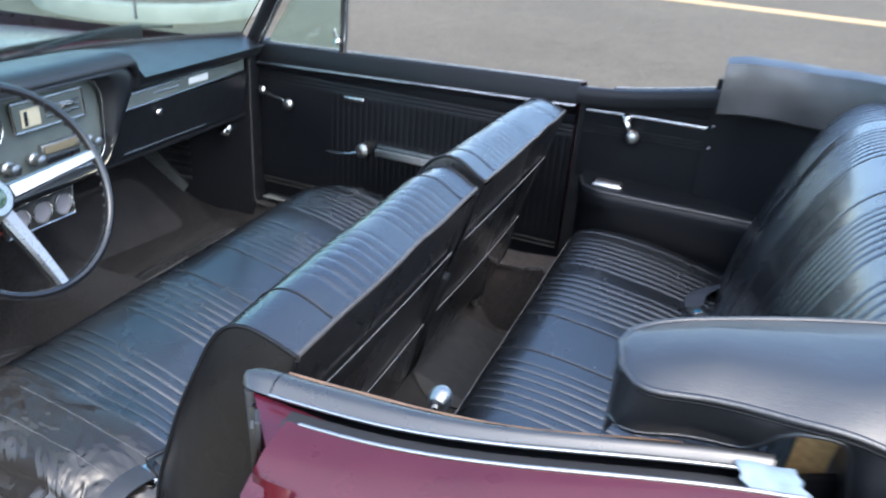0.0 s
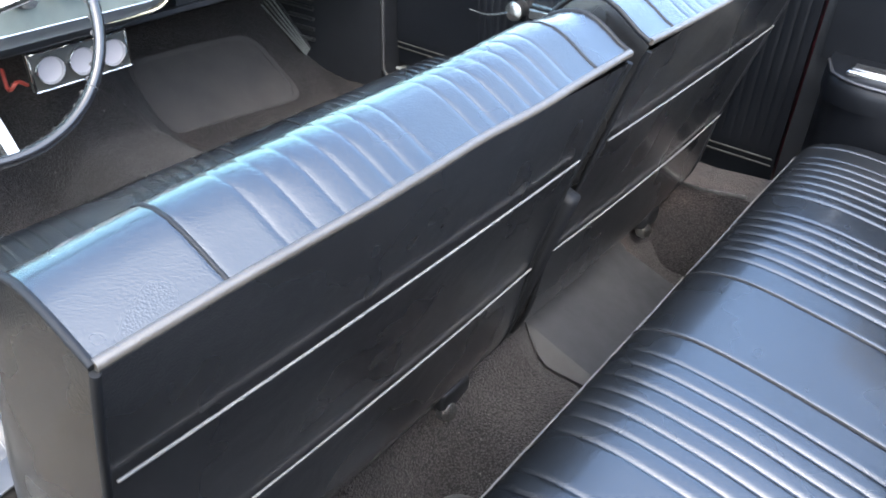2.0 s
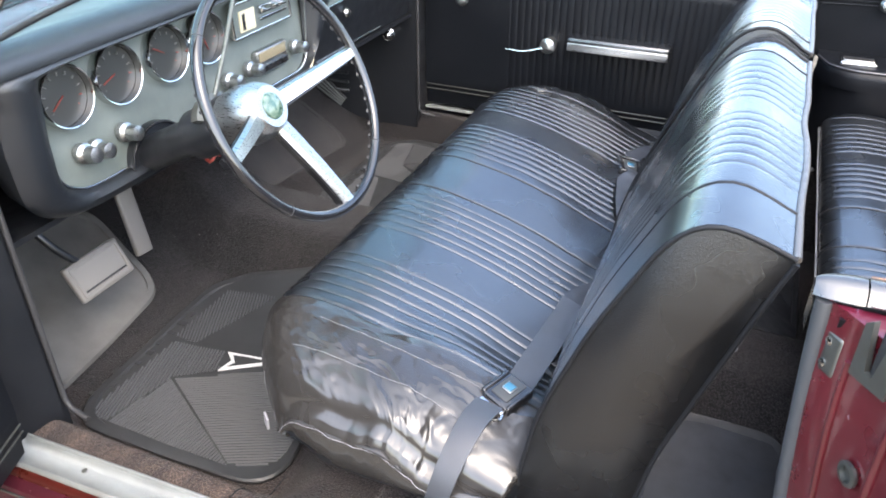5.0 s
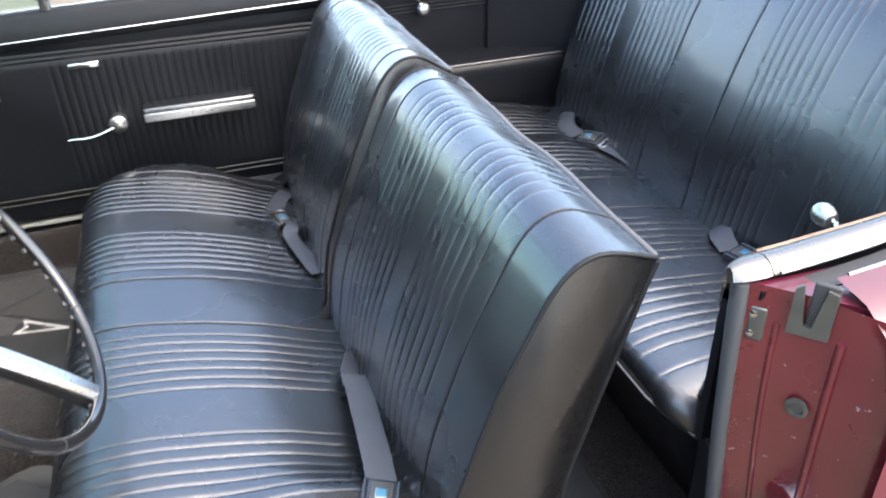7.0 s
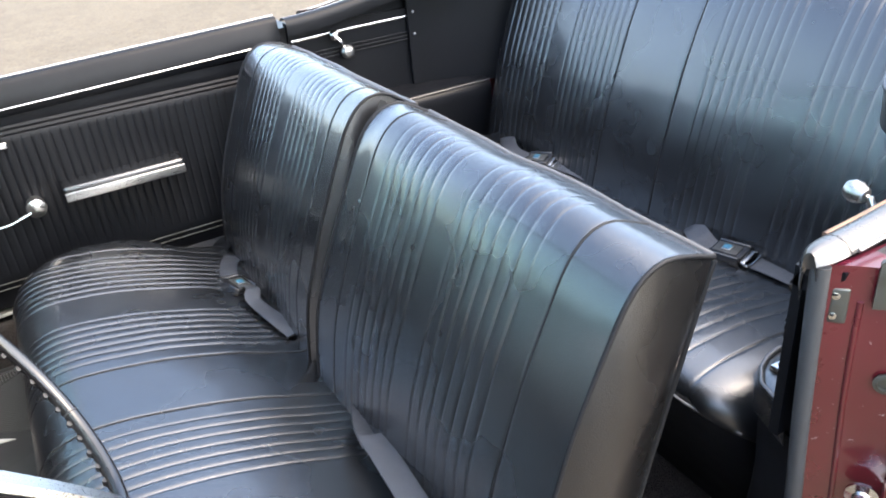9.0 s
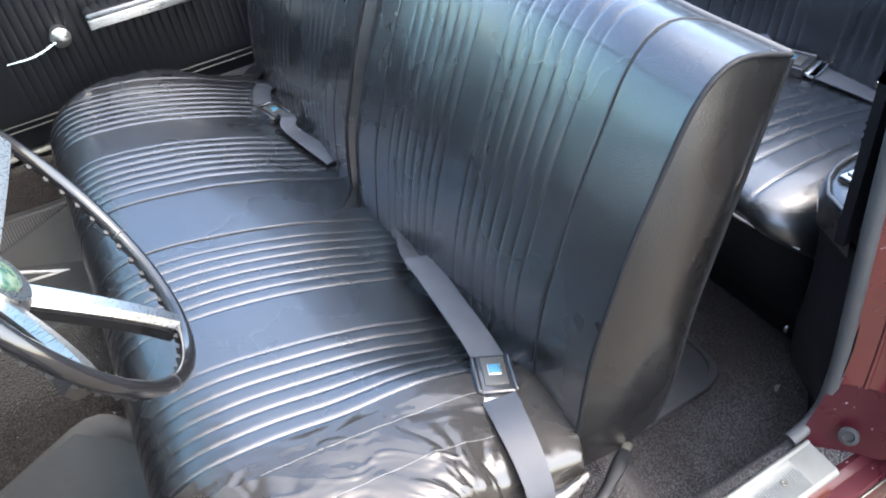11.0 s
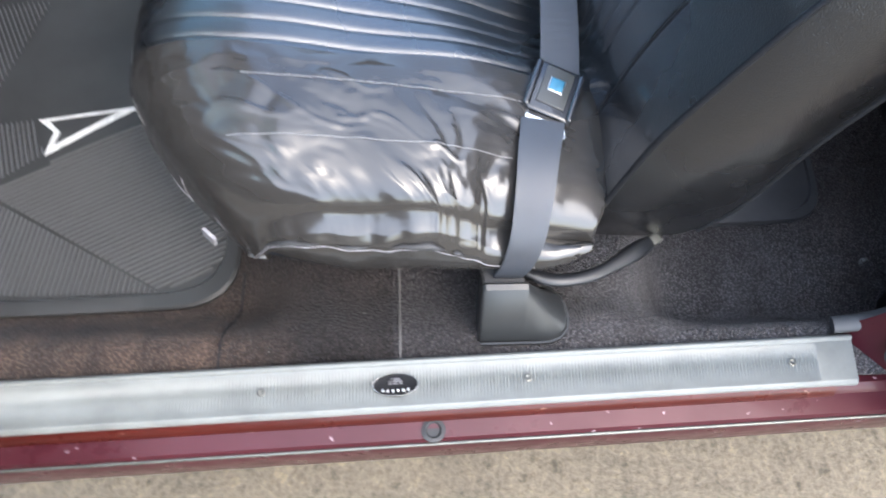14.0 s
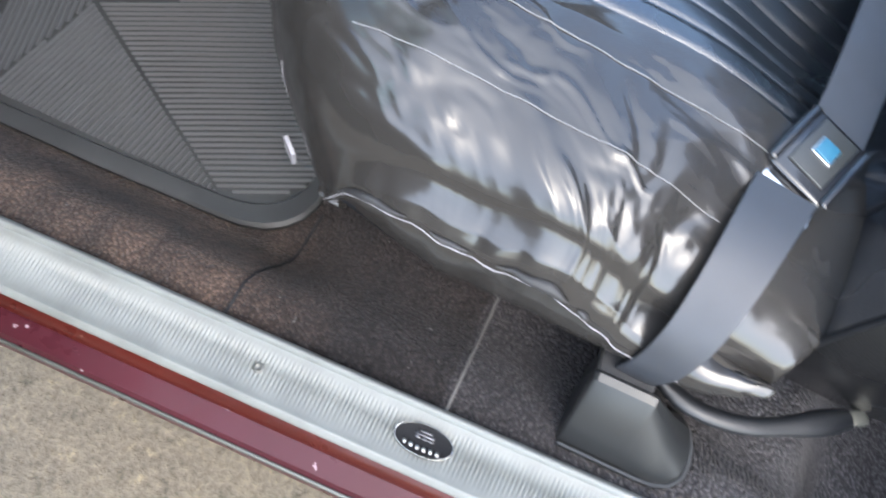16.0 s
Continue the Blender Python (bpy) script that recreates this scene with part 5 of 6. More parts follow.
for t in np.linspace(0, 1, 9):
    row = []
    for y in np.linspace(-1, 1, 21):
        bx, bz, hw = -1.02 - 0.24 * (1 - y * y), 1.03, 0.77
        tx, tz, tw = -0.675, 1.455 + 0.03 * (1 - y * y), 0.655
        row.append((bx * (1 - t) + tx * t - 0.03 * (1 - y * y) * t, y * (hw * (1 - t) + tw * t), bz * (1 - t) + tz * t))
    ws.append(row)
w = slab("windscreen_glass", ws, (-0.005, 0, 0.002), glass, car, "clear curved windscreen")
w.visible_shadow = False
tube("windscreen_gasket", ws[0], 0.008, rubber, car, "black windscreen gasket", 8)
cowl = [[(x - 0.24 * (1 - (y / 0.8) ** 2), y, 1.018 - 0.030 * i) for y in np.linspace(-0.80, 0.80, 24)] for i, x in enumerate((-1.03, -1.10, -1.2))]
slab("cowl", cowl, 0.02, paint, car, "maroon cowl panel below the windscreen")
for dy in (0.0, -0.70):
    arc = spline([(-1.215 if dy == 0 else -1.19, 0.03 + dy, 1.038), (-1.250, 0.22 + dy, 1.040), (-1.278, 0.36 + dy, 1.042), (-1.290, 0.48 + dy, 1.043), (-1.262, 0.60 + dy, 1.042), (-1.215 if dy == 0 else -1.27, 0.665 + dy, 1.040)], 26)
    wb = tube("wiper", arc, 0.0030, black_metal, car, "black wiper blade", 8)
    tube("wiper_arm", [(p[0] - 0.020 * math.sin(math.pi * i / 25), p[1], p[2] + 0.006) for i, p in enumerate(arc)], [0.0022] * 25 + [0.005], worn_steel, wb, "thin metal wiper arm", 8)
tube("aerial", [(-1.55, 0.86, 1.0), (-1.56, 0.86, 1.35), (-1.57, 0.86, 1.8)], [0.006, 0.004, 0.003], chrome, car, "thin chrome aerial", 8)
hood = []
for i, x in enumerate(np.linspace(-1.22, -2.75, 24)):
    row = []
    for y in np.linspace(-0.86, 0.86, 33):
        z = 0.995 - 0.10 * ((-1.22 - x) / 1.53) ** 1.6 - 0.05 * (abs(y) / 0.86) ** 3 + 0.022 * (1 - ssin((abs(y) - 0.12) / 0.08)) * ssin((-1.25 - x) / 0.3)
        row.append((x + (-0.03 if i == 0 else 0) * (1 - (y / 0.86) ** 2), y, z))
    hood.append(row)
slab("hood", hood, 0.02, paint, car, "maroon hood with raised centre")
for s in (-1, 1):
    fp = [[(x, s * y, z - 0.06 * ((-1.0 - x) / 1.8)) for y, z in ((0.865, 0.985), (0.90, 0.975), (0.93, 0.90), (0.94, 0.72), (0.925, 0.52), (0.90, 0.42))] for x in np.linspace(-1.0, -2.8, 20)]
    sheet("front_fender", fp, paint, car, "maroon front fender")
    for wx in (-2.05, 1.35):
        tyre = lathe("wheel", [(0.19, -0.09), (0.27, -0.10), (0.31, -0.09), (0.325, -0.05), (0.325, 0.05), (0.31, 0.09), (0.27, 0.10), (0.19, 0.09)], (wx, s * 0.78, GROUND + 0.325), (0, s, 0), rubber, car, "black tyre", 36)
        lathe("wheel_rim", [(0.19, 0.06), (0.18, 0.085), (0.12, 0.06), (0.05, 0.075), (0.01, 0.08)], (wx, s * 0.78, GROUND + 0.325), (0, s, 0), chrome, tyre, "chrome wheel rim", 28)
slab("front_panel", [[(-2.765, y, z) for y in (-0.925, 0, 0.925)] for z in (0.38, 0.6, 0.905)], (-0.03, 0, 0), paint, car)
deck = [[(x, y, 1.06 - 0.14 * ssin((x - 1.15) / 1.1) - 0.03 * (abs(y) / 0.86) ** 3) for y in np.linspace(-0.84, 0.84, 21)] for x in np.linspace(1.02, 2.1, 16)]
slab("rear_deck", deck, 0.02, paint, car, "maroon rear deck behind the folded top")
slab("rear_panel", [[(2.08, y, z) for y in (-0.86, 0, 0.86)] for z in (0.39, 0.92)], (0.03, 0, 0), paint, car)
slab("underbody", [[(x, y, 0.25) for y in (-0.86, 0, 0.86)] for x in (-2.75, -1.45, 0.3, 2.05)], 0.03, black_metal, car)
slab("rear_bulkhead", [[(0.98, y, z) for y in (-0.78, 0, 0.78)] for z in (0.25, 1.06)], (0.02, 0, 0), black_metal, car)
slab("firewall", [[(-1.47, y, z) for y in (-0.80, 0, 0.80)] for z in (0.25, 1.0)], (-0.02, 0, 0), carpet, car)

# ---- dashboard ----
dash = thing("dashboard", "grey-green metal dashboard with black padded top and round gauges", "dashboard")
# padded hood over the gauges, then the lower pad to the passenger side
pad = []
for y in np.linspace(-0.76, 0.76, 90):
    k = ssin((y - 0.165) / 0.05)
    gx = -1.01 - 0.24 * (1 - (y / 0.78) ** 2)
    pad.append([(gx, y, 1.026), (gx * 0.5 - 0.475, y, 1.062 - 0.044 * k), (-0.955, y, 1.083 - 0.074 * k), (-0.925, y, 1.078 - 0.072 * k), (-0.908 - 0.03 * k, y, 1.062 - 0.062 * k), (-0.910 - 0.03 * k, y, 1.048 - 0.060 * k), (-0.935 - 0.02 * k, y, 1.040 - 0.068 * k), (-1.0, y, 1.036 - 0.074 * k)])
sheet("dash_pad", pad, dash_pad, dash, "black padded dash top with a hood over the gauges")
slab("gauge_panel", [[(-0.968 - 0.02 * (z - 0.81) / 0.2, y, z) for y in np.linspace(-0.665, 0.10, 12)] for z in np.linspace(0.808, 1.040, 6)], (-0.03, 0, 0), dash_metal, dash, "grey-green metal gauge panel")
# rim of the gauge hood: inner and outer outline, tapering down the open end
INNER = [(-0.655, 0.93), (-0.655, 1.0), (-0.64, 1.030), (-0.45, 1.034), (-0.15, 1.034), (0.03, 1.032), (0.070, 1.020), (0.090, 0.985), (0.092, 0.93), (0.088, 0.87), (0.080, 0.835), (0.055, 0.815), (0.0, 0.812), (-0.2, 0.812), (-0.4, 0.812), (-0.56, 0.812), (-0.61, 0.820), (-0.645, 0.85), (-0.655, 0.93)]
OUTER = [(-0.735, 0.93), (-0.735, 1.01), (-0.72, 1.050), (-0.45, 1.058), (-0.15, 1.058), (0.10, 1.058), (0.165, 1.045), (0.192, 1.005), (0.160, 0.94), (0.112, 0.86), (0.092, 0.822), (0.062, 0.796), (0.0, 0.780), (-0.2, 0.776), (-0.4, 0.776), (-0.56, 0.776), (-0.65, 0.785), (-0.715, 0.83), (-0.735, 0.93)]
lip = lambda z: -0.945 + 0.038 * (z - 0.8) / 0.25
rim = []
for (y, z), (yo, zo) in zip(spline(INNER, 110), spline(OUTER, 110)):
    rim.append([(-0.972, y, z), (lip(z) - 0.010, y * 0.85 + yo * 0.15, z * 0.85 + zo * 0.15), (lip(z), y * 0.6 + yo * 0.4, z * 0.6 + zo * 0.4), (lip(z) - 0.004, y * 0.25 + yo * 0.75, z * 0.25 + zo * 0.75), (lip(z) - 0.022, yo, zo), (-1.03, yo * 0.97, zo)])
sheet("gauge_hood_rim", rim, dash_pad, dash, "black padded rim round the gauge panel")
tube("chrome_outline", [(-0.963, y * 0.97 + yo * 0.03, z) for (y, z), (yo, zo) in zip(spline(INNER, 110), spline(OUTER, 110))], 0.0028, chrome, dash, "bright outline of the panel", 8)
tube("chrome_outline", spline([(-0.950, 0.10, 1.020), (-0.948, 0.107, 0.96), (-0.946, 0.100, 0.88), (-0.946, 0.090, 0.838), (-0.946, 0.062, 0.806), (-0.946, 0.0, 0.798), (-0.946, -0.30, 0.796)], 40), 0.0024, tan_mark, dash, "cream edge of the panel", 8)
col_arch = [(-0.435 + 0.070 * math.cos(t), 0.800 + 0.068 * math.sin(t)) for t in np.linspace(0, math.pi, 22)] + [(-0.505, 0.775), (-0.365, 0.775)]
prism("column_arch", col_arch, "x", -0.972, -0.955, black_metal, dash, "black arch round the column", 0.002)
tube("arch_edge", [(-0.953, y, z) for y, z in col_arch[:22]], 0.003, wheel_black, dash, "", 6)


def gauge(y, z, r, label, needle):
    at = (-0.972, y, z)
    g = lathe("gauge", [(r * 1.03, -0.02), (r * 1.03, 0.004), (r, 0.007), (r * 0.965, 0.006), (r * 0.955, -0.012)], at, (1, 0, 0.09), chrome, dash, label, 36)
    lathe("gauge_face", [(r * 0.96, -0.009), (r * 0.94, -0.008), (0.002, -0.008)], at, (1, 0, 0.09), face_dark, g, "black dial face", 28)
    for k in range(11):
        a = radians(220 - k * 26)
        c = Vector((-0.979, y + r * 0.70 * math.cos(a), z + r * 0.70 * math.sin(a)))
        block("dial_mark", c, (0.002, 0.0018, 0.006), dull_mark if k < 9 else dull_red, g, "", 0.0, Matrix.Rotation(a - math.pi / 2, 3, "X"))
    a = radians(needle)
    block("needle", (-0.9775, y + r * 0.3 * math.cos(a), z + r * 0.3 * math.sin(a)), (0.002, 0.002, r * 0.6), dull_red, g, "red needle", 0.0, Matrix.Rotation(a - math.pi / 2, 3, "X"))


for y, nd in ((-0.587, 215), (-0.475, 200), (-0.352, 150), (-0.243, 290)):
    gauge(y, 0.969, 0.0505, "round gauge with chrome bezel", nd)


def knob(x, y, z, r, label, parent):
    k = lathe("knob", [(r * 1.25, -0.006), (r * 1.25, 0.004), (r * 0.8, 0.008), (r, 0.014), (r * 0.95, 0.03), (r * 0.3, 0.033)], (x, y, z), (1, 0, 0.1), brushed, parent, label, 20)
    return k


for y, z in ((-0.588, 0.872), (-0.560, 0.868), (-0.493, 0.872), (-0.20, 0.868)):
    knob(-0.965, y, z, 0.014, "bright round dash knob", dash)
# heater controls and radio
hc = block("heater_control", (-0.970, -0.064, 0.975), (0.012, 0.200, 0.070), dash_metal, dash, "rectangular heater control with bright frame", 0.003)
for p0, p1 in (((-0.165, 0.941), (0.036, 0.941)), ((0.036, 0.941), (0.033, 1.009)), ((0.033, 1.009), (-0.168, 1.009)), ((-0.168, 1.009), (-0.165, 0.941))):
    tube("frame_edge", [(-0.963, *p0), (-0.964, *p1)], 0.0028, chrome, hc, "bright frame", 6)
block("dial", (-0.962, -0.120, 0.972), (0.004, 0.050, 0.042), tan_mark, hc, "cream dial", 0.001)
block("dial_slot", (-0.959, -0.136, 0.972), (0.003, 0.010, 0.034), chrome, hc, "", 0.001)
for dz in (-0.006, 0.006, 0.018):
    block("slider", (-0.961, -0.03, 0.970 + dz), (0.005, 0.10, 0.005), chrome, hc, "chrome slider", 0.001)
for dy in (-0.09, 0.0, 0.04):
    block("slider_knob", (-0.955, -0.03 + dy * 0.5, 0.982), (0.012, 0.012, 0.009), chrome, hc, "", 0.002)
rd = block("car_radio", (-0.968, -0.050, 0.872), (0.014, 0.110, 0.052), brushed, dash, "chrome-framed car radio", 0.003)
block("radio_dial", (-0.960, -0.050, 0.885), (0.003, 0.098, 0.021), radio_glass, rd, "tan radio dial behind glass", 0.001)
for k in range(5):
    block("push_button", (-0.958, -0.090 + 0.020 * k, 0.860), (0.008, 0.018, 0.014), wheel_black, rd, "", 0.002)
knob(-0.963, -0.130, 0.871, 0.013, "radio knob", rd)
knob(-0.963, 0.042, 0.870, 0.013, "radio knob", rd)
# passenger side: trim strip, glove box
strip = slab("trim_strip", [[(-0.965 - 0.03 * (y - 0.14) / 0.6, y, z) for z in (0.920, 0.956)] for y in np.linspace(0.16, 0.735, 8)], (-0.02, 0, 0), dash_metal, dash, "grey dash strip with chrome edges")
for z in (0.919, 0.957):
    tube("strip_edge", [(-0.963 - 0.03 * (y - 0.14) / 0.6, y, z) for y in (0.16, 0.44, 0.735)], 0.0026, chrome, strip, "", 8)
block("dash_badge", (-0.983, 0.49, 0.940), (0.006, 0.09, 0.019), white_mark, strip, "pale badge plate", 0.002)
block("dash_script", (-0.975, 0.335, 0.940), (0.005, 0.12, 0.006), chrome, strip, "chrome script bar", 0.002)
glove = slab("glove_box", [[(-0.985 - 0.03 * (0.90 - z) / 0.15, y, z) for y in np.linspace(0.13, 0.735, 9)] for z in (0.772, 0.81, 0.86, 0.91)], (-0.03, 0, 0), black_metal, dash, "black metal glove box front")
tube("glove_lip", [(-1.005, y, 0.782) for y in np.linspace(0.19, 0.54, 10)], 0.002, brushed, glove, "bright lower lip", 8)
lathe("glove_lock", [(0.013, 0), (0.013, 0.004), (0.008, 0.010), (0.002, 0.011)], (-0.985, 0.318, 0.878), (1, 0, 0.2), chrome, glove, "chrome lock button", 16)
slab("dash_underside", [[(x, y, z) for y in (-0.74, 0, 0.74)] for x, z in ((-1.0, 0.772), (-1.2, 0.745), (-1.46, 0.74))], 0.01, black_metal, dash)

# three-gauge pod under the dash
pod = thing("gauge_pod", "three small round gauges in a chrome-edged bracket under the dash", "gauge pod")
block("pod_plate", (-1.004, -0.107, 0.722), (0.012, 0.205, 0.076), face_dark, pod, "black pod plate", 0.003)
for z in (0.685, 0.759):
    tube("pod_rim", [(-0.997, -0.208, z), (-0.997, -0.006, z)], 0.003, chrome, pod, "", 6)
for y in (-0.208, -0.006):
    tube("pod_rim", [(-0.997, y, 0.685), (-0.997, y, 0.759)], 0.003, chrome, pod, "", 6)
for y in (-0.172, -0.107, -0.042):
    gg = lathe("small_gauge", [(0.028, -0.01), (0.029, 0.006), (0.027, 0.010), (0.0245, 0.006), (0.024, 0.0)], (-0.998, y, 0.722), (1, 0, 0.05), chrome, pod, "small chrome-ringed gauge", 28)
    lathe("gauge_face", [(0.0245, 0.0005), (0.024, 0.0015), (0.002, 0.0015)], (-0.998, y, 0.722), (1, 0, 0.05), face_pale, gg, "pale grey face", 24)
block("pod_bracket", (-1.02, -0.107, 0.765), (0.02, 0.12, 0.03), black_metal, pod, "", 0.003)
tube("red_wire", spline([(-1.01, -0.215, 0.70), (-1.0, -0.235, 0.715), (-1.01, -0.25, 0.70), (-1.04, -0.24, 0.73)], 14), 0.004, dull_red, pod, "loose red wire", 6)

# ---- steering wheel and column ----
wheel = thing("steering_wheel", "thin black steering wheel with three chrome spokes", "steering wheel")
W = np.array((-0.640, -0.438, 0.968))
wn3 = np.array((0.90, 0.0, 0.434))
e1, e2 = np.array((0, 1.0, 0)), np.array((-0.434, 0, 0.90))
R = 0.1945
ring = lambda a, r, h: W + r * (math.cos(a) * e1 + math.sin(a) * e2) + h * wn3
tube("rim", [ring(t, R, 0) for t in np.linspace(0, 2 * math.pi, 96, endpoint=False)], 0.0088, wheel_black, wheel, "thin glossy black rim", 12, True)
for k in range(52):
    t = 2 * math.pi * k / 52
    tube("finger_ridge", [ring(t, R - 0.0080, -0.005), ring(t, R - 0.0035, -0.0085), ring(t, R + 0.0035, -0.0085)], 0.0036, rubber, wheel, "", 6)
for t in (radians(-45), radians(45), radians(135), radians(225)):
    tube("rim_joint", [ring(t - 0.004, R, 0), ring(t + 0.004, R, 0)], 0.0092, rubber, wheel, "", 12)
for a in (radians(5), radians(189), radians(-90)):
    rows = []
    for u in np.linspace(0, 1, 9):
        r = 0.03 + (R - 0.028) * u
        h = -0.060 * (1 - u) ** 1.2 + 0.004
        wd = 0.016 - 0.0055 * u
        c = ring(a, r, h)
        side = (-math.sin(a) * e1 + math.cos(a) * e2) * wd
        rows.append([c - side - 0.006 * wn3, c - side * 0.7 + 0.003 * wn3, c + side * 0.7 + 0.003 * wn3, c + side - 0.006 * wn3, c + side * 0.5 - 0.014 * wn3, c - side * 0.5 - 0.014 * wn3])
    spoke = sheet("spoke", rows, brushed, wheel, "brushed chrome spoke", cv=True, caps=True, angle=25)
    back = []
    for u in np.linspace(0, 1, 9):
        c = ring(a, 0.03 + (R - 0.028) * u, -0.060 * (1 - u) ** 1.2 - 0.006)
        side = (-math.sin(a) * e1 + math.cos(a) * e2) * (0.0175 - 0.0055 * u)
        back.append([c - side, c + side, c + side * 0.6 - 0.016 * wn3, c - side * 0.6 - 0.016 * wn3])
    sheet("spoke_back", back, wheel_black, spoke, "gloss black back of the spoke", cv=True, caps=True, angle=25)
HB = W - 0.078 * wn3 + 0.002 * e2 - 0.017 * e1
hub = lathe("hub", [(0.046, -0.05), (0.050, -0.02), (0.047, 0.012), (0.040, 0.030), (0.034, 0.037)], tuple(HB), tuple(wn3), brushed, wheel, "satin chrome horn hub", 32)
lathe("emblem", [(0.0235, 0.034), (0.021, 0.040), (0.015, 0.043), (0.008, 0.0445), (0.002, 0.045)], tuple(HB), tuple(wn3), green_glass, hub, "round green horn emblem", 28)
col = thing("steering_column", "black steering column with a thin shift lever", "steering column")
lathe("column_tube", [(0.030, -0.55), (0.032, -0.16), (0.043, -0.14), (0.046, -0.06), (0.046, -0.035)], tuple(HB), tuple(wn3), black_metal, col, "black column tube", 24)
tube("shift_lever", [W - 0.01 * e1 - 0.15 * wn3 + 0.05 * e2, W + 0.06 * e1 - 0.14 * wn3 + 0.115 * e2, W + 0.135 * e1 - 0.135 * wn3 + 0.185 * e2], 0.0042, worn_steel, col, "grey steel shift lever", 10)
lathe("lever_knob", [(0.006, -0.02), (0.011, -0.01), (0.012, 0.02), (0.006, 0.03)], tuple(W + 0.142 * e1 - 0.135 * wn3 + 0.192 * e2), tuple(0.7 * e1 + 0.7 * e2), wheel_black, col, "black lever knob", 16)
arc = [W - 0.02 * e1 + 0.058 * (math.cos(t) * e1 + math.sin(t) * e2) for t in np.linspace(radians(35), radians(150), 14)]
sheet("selector_dial", [[p - 0.165 * wn3, p - 0.150 * wn3, p * 0.7 + 0.3 * (W - 0.02 * e1) - 0.146 * wn3, p * 0.7 + 0.3 * (W - 0.02 * e1) - 0.165 * wn3] for p in arc], worn_steel, col, "grey metal shift selector dial", cv=True, caps=True, angle=30)

# ---- pedals ----
br = thing("brake_pedal", "wide worn grey brake pedal on a black arm", "pedal")
tilt = Matrix.Rotation(radians(62), 3, "Y")
bp = Vector((-1.13, -0.493, 0.540))
block("pedal_pad", bp, (0.080, 0.138, 0.016), pedal_rubber, br, "worn grey rubber pad", 0.006, tilt)
for dx, dy, sx, sy in ((-0.031, 0, 0.006, 0.122), (0.031, 0, 0.006, 0.122), (0, -0.060, 0.062, 0.005), (0, 0.060, 0.062, 0.005)):
    block("pad_rib", bp + tilt @ Vector((dx, dy, 0.009)), (sx, sy, 0.004), pedal_rubber, br, "", 0.001, tilt)
block("pad_seam", bp + tilt @ Vector((0.022, 0, 0.0082)), (0.004, 0.108, 0.002), rubber, br, "", 0.0, tilt)
tube("pedal_arm", spline([(-1.14, -0.505, 0.55), (-1.17, -0.55, 0.62), (-1.24, -0.58, 0.73)], 12), 0.008, black_metal, br, "black arm", 8)
ac = thing("accelerator_pedal", "long narrow grey accelerator pedal", "pedal")
block("pedal_pad", (-1.212, -0.305, 0.540), (0.165, 0.046, 0.014), pedal_rubber, ac, "", 0.005, Matrix.Rotation(radians(-5), 3, "X") @ Matrix.Rotation(radians(76), 3, "Y"))
tube("pedal_arm", [(-1.23, -0.31, 0.60), (-1.30, -0.32, 0.70)], 0.007, black_metal, ac, "black arm", 8)

# ---- folded top under its boot ----
boot = thing("folded_top_boot", "padded black vinyl boot over the folded convertible top", "top boot")
cross_d = [(-0.080, -0.03), (-0.084, 0.025), (-0.079, 0.062), (-0.066, 0.083), (-0.030, 0.100), (0.012, 0.101), (0.042, 0.094), (0.058, 0.080), (0.056, 0.070), (0.034, 0.014), (0.01, 0.0), (-0.05, -0.03)]
cross_p = [(-0.062, -0.02), (-0.064, 0.025), (-0.062, 0.070), (-0.055, 0.104), (-0.01, 0.112), (0.04, 0.105), (0.075, 0.085), (0.090, 0.055), (0.090, 0.030), (0.090, 0.0), (0.03, -0.025), (-0.04, -0.028)]
spine = spline([(0.485, -0.674, 1.040), (0.56, -0.658, 1.043), (0.70, -0.642, 1.055), (0.86, -0.60, 1.075), (0.99, -0.47, 1.09), (1.04, -0.22, 1.095), (1.05, 0, 1.095), (1.04, 0.22, 1.095), (0.99, 0.47, 1.095), (0.86, 0.62, 1.090), (0.70, 0.70, 1.080), (0.56, 0.72, 1.079), (0.485, 0.72, 1.070)], 361)


